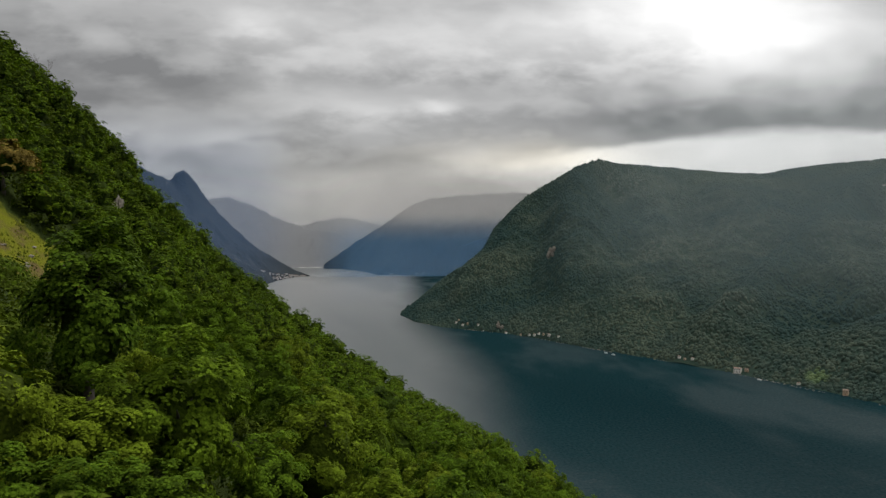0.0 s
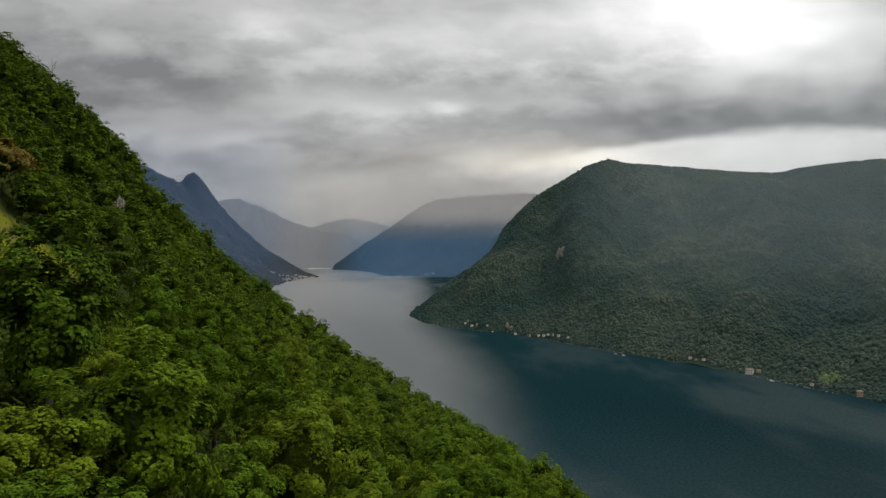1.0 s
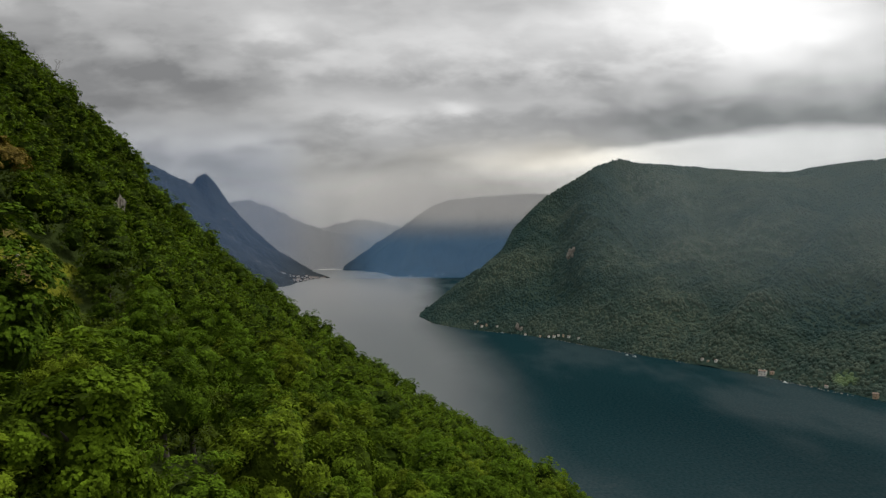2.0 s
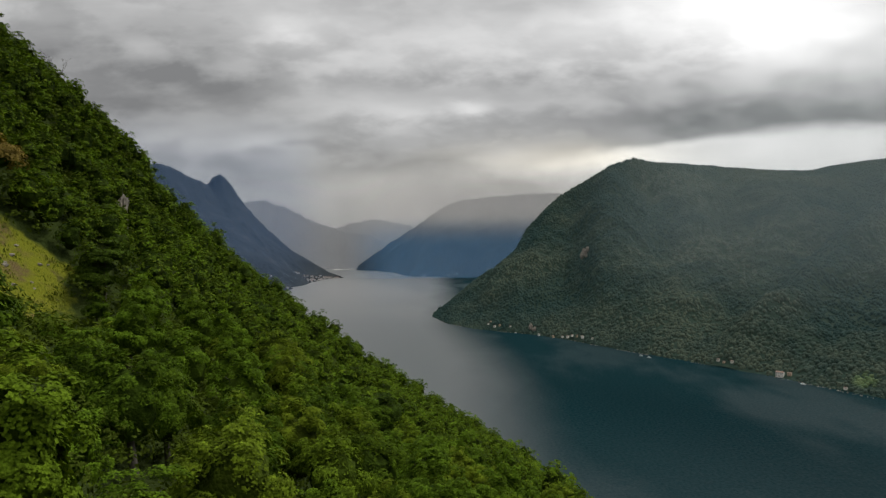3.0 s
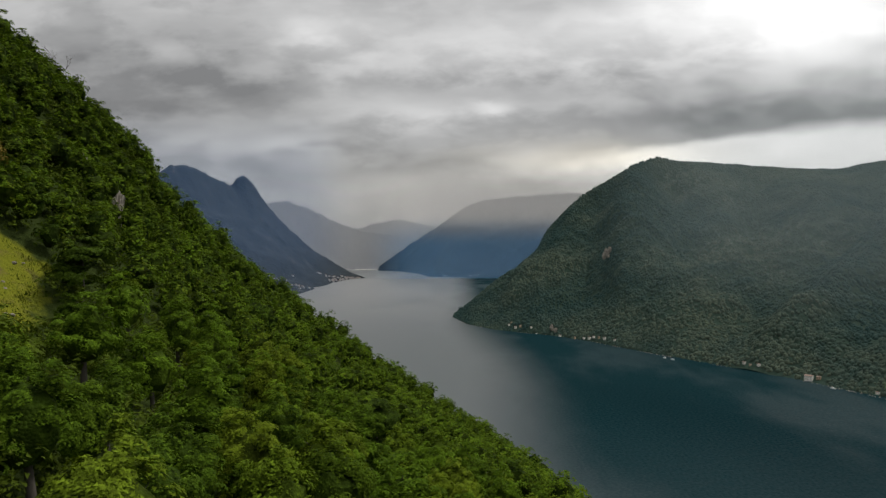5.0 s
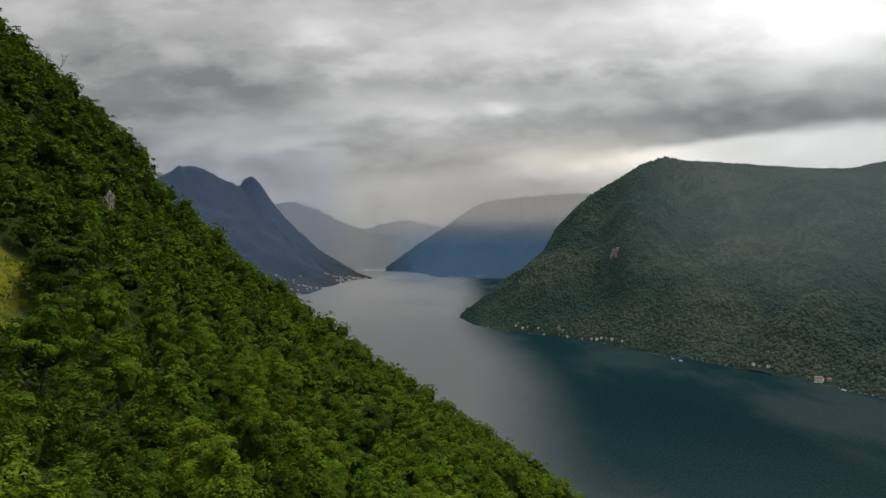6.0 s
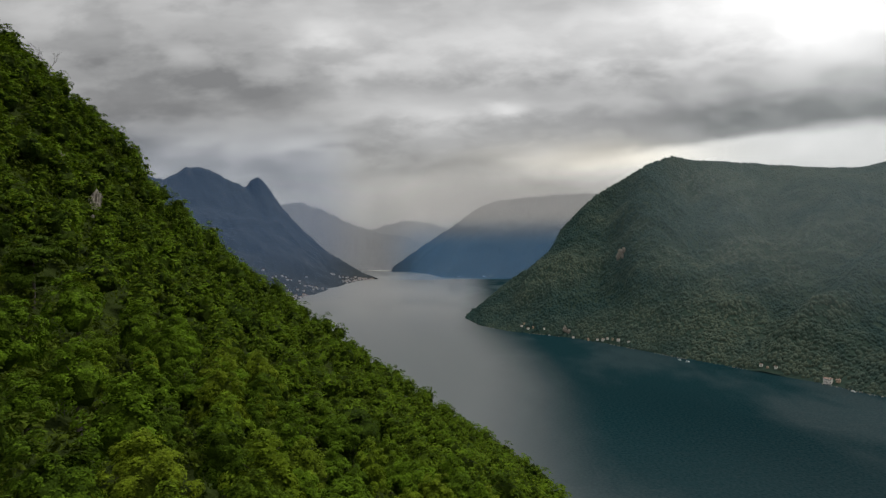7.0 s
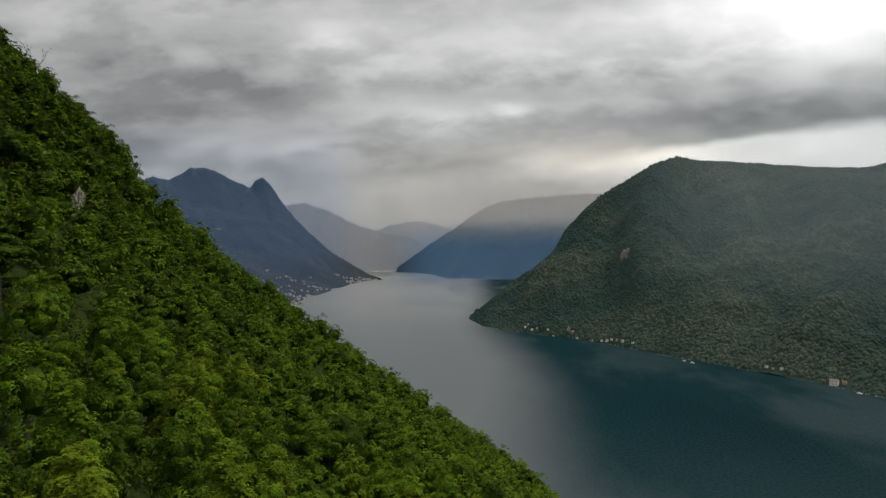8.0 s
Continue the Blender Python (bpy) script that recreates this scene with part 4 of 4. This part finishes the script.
def place_rocks():
    # bare rock that shows on the spur
    for i, (x, y, z, s) in enumerate([(-63.5, 144.5, 206.5, (1.1, 1.2, 2.6)), (-62.0, 142.0, 203.5, (1.0, 1.0, 2.2)), (-73.0, 148.5, 215.5, (1.3, 1.3, 2.0))]):
        ob = new("rock_outcrop", rock_mesh(i + 1, *s))
        ob.matrix_world = pose(x, y, z, rz=40 * i, rx=-12)
        tagged(ob, "pale grey limestone outcrop among the trees of the spur", "rock", "rocks on the spur")
    # stones lying in the meadow
    rng = random.Random(3)
    meshes = [rock_mesh(20 + i, 0.5, 0.42, 0.3) for i in range(4)]
    made = 0
    while made < 42:
        x, y = rng.uniform(-68, -34), rng.uniform(66, 110)
        if meadow_edge(x, y) > -1.0:
            continue
        ob = new("stone", rng.choice(meshes))
        k = rng.uniform(0.35, 1.0)
        ob.matrix_world = pose(x, y, float(ground_z(x, y)) + 0.05 * k, rz=rng.uniform(0, 360)) @ Matrix.Diagonal((k, k, k, 1))
        tagged(ob, "pale weathered stone lying in the meadow grass", "stone", "stones in the meadow")
        made += 1


place_rocks()


def grass_material():
    mat, k, out = material("meadow_grass")
    geo = k.add("ShaderNodeNewGeometry")
    b = principled(k, k.mix(geo.outputs["Random Per Island"], (0.075, 0.108, 0.009), (0.185, 0.185, 0.022)), 0.9, Specular_IOR_Level=0.1)
    k.tree.links.new(b.outputs[0], out.inputs[0])
    return mat


def meadow_grass():
    rng = np.random.default_rng(4)
    n = 26000
    x, y = rng.uniform(-70, -32, n), rng.uniform(62, 114, n)
    keep = (meadow_edge(x, y) < 0.5) & (fbm(x / 2.5, y / 2.5, 31.0, 3) > -0.22)
    x, y = x[keep], y[keep]
    n = len(x)
    z = ground_z(x, y)
    w, h, a = rng.uniform(0.05, 0.14, n), rng.uniform(0.15, 0.5, n), rng.uniform(0, 6.28, n)
    base = np.stack([x, y, z - 0.03], 1)
    side = np.stack([np.cos(a) * w, np.sin(a) * w, np.zeros(n)], 1)
    tip = base + np.stack([rng.uniform(-0.15, 0.15, n), rng.uniform(-0.15, 0.15, n), h], 1)
    V = np.stack([base - side, base + side, tip], 1).reshape(-1, 3)
    ob = new("grass", mesh_np("grass", V, np.arange(n * 3).reshape(-1, 3), [grass_material()]))
    tagged(ob, "short yellow-green meadow grass on the steep clearing", "grass", kind="stuff")


meadow_grass()


# ---- houses and boats on the shores ----
def box(bm, x0, x1, y0, y1, z0, z1):
    v = [bm.verts.new(p) for p in ((x0, y0, z0), (x1, y0, z0), (x1, y1, z0), (x0, y1, z0), (x0, y0, z1), (x1, y0, z1), (x1, y1, z1), (x0, y1, z1))]
    for f in ((3, 2, 1, 0), (4, 5, 6, 7), (0, 1, 5, 4), (1, 2, 6, 5), (2, 3, 7, 6), (3, 0, 4, 7)):
        bm.faces.new([v[i] for i in f])


def make_house(w, d, h, wall, label, storeys=2, bays=3, pitch=0.42, detail=True):
    """A gabled house on the origin whose front looks along -Y."""
    root = new("house")
    bm = bmesh.new()
    box(bm, -w / 2, w / 2, -d / 2, d / 2, -3.0, h)
    a = [bm.verts.new(p) for p in ((-w / 2, -d / 2, h), (-w / 2, d / 2, h), (-w / 2, 0, h + pitch * d / 2))]
    bm.faces.new(a[::-1])
    a = [bm.verts.new(p) for p in ((w / 2, -d / 2, h), (w / 2, d / 2, h), (w / 2, 0, h + pitch * d / 2))]
    bm.faces.new(a)
    part("wall", bm, wall, root)
    bm = bmesh.new()
    e, t = 0.5, 0.22
    top, low = h + pitch * d / 2 + 0.05, h - pitch * e + 0.05
    prof = [(-d / 2 - e, low), (0, top), (d / 2 + e, low), (d / 2 + e, low + t), (0, top + t), (-d / 2 - e, low + t)]
    rows = [[bm.verts.new((s * (w / 2 + e), y, z)) for y, z in prof] for s in (-1, 1)]
    for i in range(6):
        j = (i + 1) % 6
        bm.faces.new((rows[0][i], rows[0][j], rows[1][j], rows[1][i]))
    for r, q in ((rows[0], (0, 1, 4, 5)), (rows[0], (1, 2, 3, 4)), (rows[1], (5, 4, 1, 0)), (rows[1], (4, 3, 2, 1))):
        bm.faces.new([r[i] for i in q])
    roof = part("roof", bm, ROOF, root, "brown clay tile roof")
    if detail:
        bm = bmesh.new()
        box(bm, w * 0.2, w * 0.2 + 0.7, 0.4, 1.1, h, top + 1.0)
        part("chimney", bm, wall, roof)
        fh = h / storeys
        for s in range(storeys):
            for i in range(bays):
                if s == 0 and i == bays // 2:
                    continue
                bm = bmesh.new()
                x = -w / 2 + w * (i + 0.5) / bays
                box(bm, x - 0.5, x + 0.5, -d / 2 - 0.06, -d / 2 + 0.05, s * fh + 0.35 * fh, s * fh + 0.82 * fh)
                part("window", bm, GLASS_DARK, root)
        bm = bmesh.new()
        box(bm, -0.6, 0.6, -d / 2 - 0.07, -d / 2 + 0.05, 0.0, 2.1)
        part("door", bm, plain_material("brown_door", (0.08, 0.05, 0.03), (0.14, 0.09, 0.05)), root)
    return tagged(root, label, "house")


house_kinds = [
    make_house(9, 7, 6, PLASTER, "small pale plastered house with a clay roof on the lake shore"),
    make_house(7, 6, 7.5, PLASTER_OCHRE, "narrow ochre plastered house with a clay roof on the lake shore", 3, 2),
    make_house(12, 8, 8, PLASTER, "broad white plastered house with a clay roof by the water", 2, 4),
]
village_kinds = [
    make_house(13, 9, 7, PLASTER_DIM, "pale house with a clay roof in the lakeside village", 2, 3, 0.4, False),
    make_house(16, 10, 9, PLASTER_DIM, "tall whitish house in the lakeside village", 3, 3, 0.35, False),
    make_house(12, 10, 7, PLASTER_DIM, "house with haze-grey walls and a clay roof in the lakeside village", 2, 3, 0.4, False),
]


def seat_on(flank, x, y):
    """Height of a mountain side at a place near the shore."""
    u, v = np.meshgrid(np.linspace(0, 1, 900), np.linspace(0, 0.3, 60), indexing="ij")
    fx, fy, fz = flank.at(u.ravel(), v.ravel())
    return float(fz[np.argmin((fx - x) ** 2 + (fy - y) ** 2)])


def bank_houses():
    for x, y, kind, turn in BANK_SPOTS:
        z = max(seat_on(RIGHT, x, y), 1.0)
        tagged(copy_thing(house_kinds[kind], pose(x, y, z, rz=-25 - 0.5 * turn) @ Matrix.Diagonal((0.42, 0.42, 0.42, 1))), group="houses on the far bank")
    tagged(copy_thing(house_kinds[2], pose(480, 868, 1.2, rz=-48) @ Matrix.Diagonal((0.8, 0.8, 0.75, 1))), "large white house standing alone by the water", group="houses on the far bank")
    tagged(copy_thing(house_kinds[1], pose(490, 862, 2.5, rz=-45) @ Matrix.Diagonal((0.7, 0.7, 0.6, 1))), group="houses on the far bank")
    tagged(copy_thing(house_kinds[1], pose(545, 736, 1.5, rz=-50) @ Matrix.Diagonal((0.8, 0.8, 0.7, 1))), "pinkish house with a clay roof at the water's edge", group="houses on the far bank")


bank_houses()


def hilltop_building():
    root = new("hilltop_building")
    bm = bmesh.new()
    box(bm, -22, 22, -7, 7, -12, 9)
    part("wall", bm, PLASTER, root)
    bm = bmesh.new()
    box(bm, -23, 23, -8, 8, 9, 9.8)
    part("roof", bm, ROOF, root)
    for s in range(2):
        for i in range(9):
            bm = bmesh.new()
            x = -19.5 + i * 4.9
            box(bm, x - 1.1, x + 1.1, -7.08, -6.9, 1.2 + s * 4.0, 3.4 + s * 4.0)
            part("window", bm, GLASS_DARK, root)
    root.matrix_world = pose(1084, 1365, 304, rz=-35)
    tagged(root, "long pale building among trees high on the mountain", "building")


hilltop_building()


def village():
    rng = random.Random(12)
    made = 0
    while made < 150:
        u, v = rng.uniform(0.36, 0.995), rng.random() ** 1.8 * 0.22 + 0.012
        x, y, z = (float(a[0]) for a in HORN.at(np.array([u]), np.array([v])))
        if y < 1950 or z > 150 or fbm(x / 160.0, y / 160.0, 44.0, 3) < -0.04:
            continue
        made += 1
        tagged(copy_thing(rng.choice(village_kinds), pose(x, y, z + 0.5, rz=rng.uniform(-40, 60)) @ Matrix.Diagonal((0.55, 0.55, 0.55, 1))), group="houses of the village")
    for i in range(12):
        u = 0.44 + 0.12 * rng.random()
        x, y, z = (float(a[0]) for a in CLOUDED.at(np.array([u]), np.array([rng.uniform(0.006, 0.03)])))
        tagged(copy_thing(rng.choice(village_kinds), pose(x, y, z + 0.5, rz=rng.uniform(-30, 30)) @ Matrix.Diagonal((0.7, 0.7, 0.5, 1))), group="houses across the lake")


village()


def drop_house_masters():
    for k in (*house_kinds, *village_kinds):
        for o in (*k.children_recursive, k):
            bpy.data.objects.remove(o)


drop_house_masters()


def make_boat():
    root = new("boat")
    bm = bmesh.new()
    rows = []
    for t in np.linspace(0, 1, 9):
        x = (t - 0.5) * 7.0
        half = 1.15 * math.sin(math.pi * min(0.5 + 0.0, 0.12 + 0.5 * t) if t < 0.7 else math.pi * (0.5 + (t - 0.7) * 1.6))
        half = max(half, 0.05)
        rows.append([bm.verts.new((x, -half, 0.75 + 0.2 * t)), bm.verts.new((x, -half * 0.6, 0.0)), bm.verts.new((x, 0, -0.2)),
                     bm.verts.new((x, half * 0.6, 0.0)), bm.verts.new((x, half, 0.75 + 0.2 * t))])
    for a, b in zip(rows, rows[1:]):
        for i in range(4):
            bm.faces.new((a[i], a[i + 1], b[i + 1], b[i]))
        bm.faces.new((a[4], a[0], b[0], b[4]))
    bm.faces.new(rows[0])
    part("hull", bm, plain_material("white_hull", (0.66, 0.66, 0.64), (0.78, 0.78, 0.76), 0.5, 0.35), root)
    bm = bmesh.new()
    box(bm, -1.2, 1.0, -0.7, 0.7, 0.9, 1.7)
    part("cabin", bm, plain_material("white_cabin", (0.6, 0.6, 0.6), (0.75, 0.75, 0.74), 0.5, 0.4), root)
    return tagged(root, "small white boat moored near the wooded bank", "boat", "boats by the far bank")


first_boat = make_boat()
first_boat.matrix_world = pose(341, 1036, 0.05, rz=-60)
for x, y, r in ((349, 1021, -50), (486, 824, -65), (165, 1305, -40)):
    copy_thing(first_boat, pose(x, y, 0.05, rz=r))


def cliff_rocks():
    for i, (x, y, z, k) in enumerate([(340, 1424, 166, 5.5), (347, 1424, 172, 4.0), (334, 1422, 157, 5.0), (342, 1414, 158, 3.5), (196, 1297, 12, 5.0), (203, 1290, 8, 4.0)]):
        ob = new("cliff_rock", rock_mesh(50 + i, k, k * 0.7, k * 1.5))
        ob.matrix_world = pose(x, y, z, rz=30 * i)
        tagged(ob, "bare reddish grey cliff face in the mountain forest", "cliff", "cliffs on the far bank")
    # pale stones along the waterline
    rng = random.Random(8)
    s = RIGHT.shore
    bm = bmesh.new()
    for i in range(5, 150):
        if float(fbm(i / 5.0, 0.3, 51.0, 2)) < 0.02:
            continue
        for _ in range(3):
            x, y = s[i] + (s[i + 1] - s[i]) * rng.random()
            bmesh.ops.create_icosphere(bm, subdivisions=1, radius=rng.uniform(0.35, 1.1),
                                       matrix=pose(x + rng.uniform(-1, 2), y + rng.uniform(-1, 2), rng.uniform(-0.2, 0.6), 0, 0, rng.uniform(0, 90)))
    me = bpy.data.meshes.new("shore_stones")
    bm.to_mesh(me)
    bm.free()
    me.materials.append(ROCK)
    tagged(new("shore_stones", me), "pale boulders along the waterline of the wooded bank", "stones", kind="stuff")


cliff_rocks()


def shore_flat():
    """The low pale strip at the end of the lake."""
    p = resample([(-720, 4268), (-640, 4280), (-520, 4276), (-430, 4262)], 30)
    v = []
    for i, (x, y) in enumerate(p):
        w = 5.0 + 3.0 * math.sin(i * 0.9) + 2.0 * math.sin(i * 2.3)
        v += [(x, y - w, -0.5), (x, y - w * 0.4, 1.6), (x, y + 40, 2.0)]
    ob = new("shore", mesh_np("shore", v, grid_faces(30, 3)[:, ::-1], [plain_material("pale_strip", (0.55, 0.53, 0.48), (0.75, 0.72, 0.66), 0.05)], True))
    tagged(ob, "pale low strip at the end of the lake", "shore", kind="structure")


shore_flat()


def bare_tree():
    """A leafless tree that stands out against the sky on the brow."""
    rng = random.Random(14)
    v, f = [], []

    def grow(a, d, length, r, depth):
        mid = a + d * length * 0.5 + Vector((rng.uniform(-0.1, 0.1), rng.uniform(-0.1, 0.1), 0)) * length
        end = a + d * length
        tv, tf = tube([a, mid, end], [r, r * 0.8, r * 0.55], 5)
        o = len(v)
        v.extend(tv)
        f.extend(tuple(i + o for i in q) for q in tf)
        if depth:
            for _ in range(3):
                n = (d + Vector((rng.uniform(-0.8, 0.8), rng.uniform(-0.8, 0.8), rng.uniform(-0.1, 0.5)))).normalized()
                grow(a.lerp(end, rng.uniform(0.6, 1.0)), n, length * rng.uniform(0.5, 0.75), r * 0.5, depth - 1)

    grow(Vector((0, 0, -1)), Vector((0.08, 0, 1)), 6.5, 0.16, 4)
    x, y = -101.0, 184.0
    root = new("bare_tree")
    part_mesh("branches", mesh_np("branches", v, f, [BARK], True), root)
    root.matrix_world = pose(x, y, float(ground_z(x, y)) + 0.6)
    tagged(root, "thin leafless tree on the brow against the sky", "tree")


bare_tree()
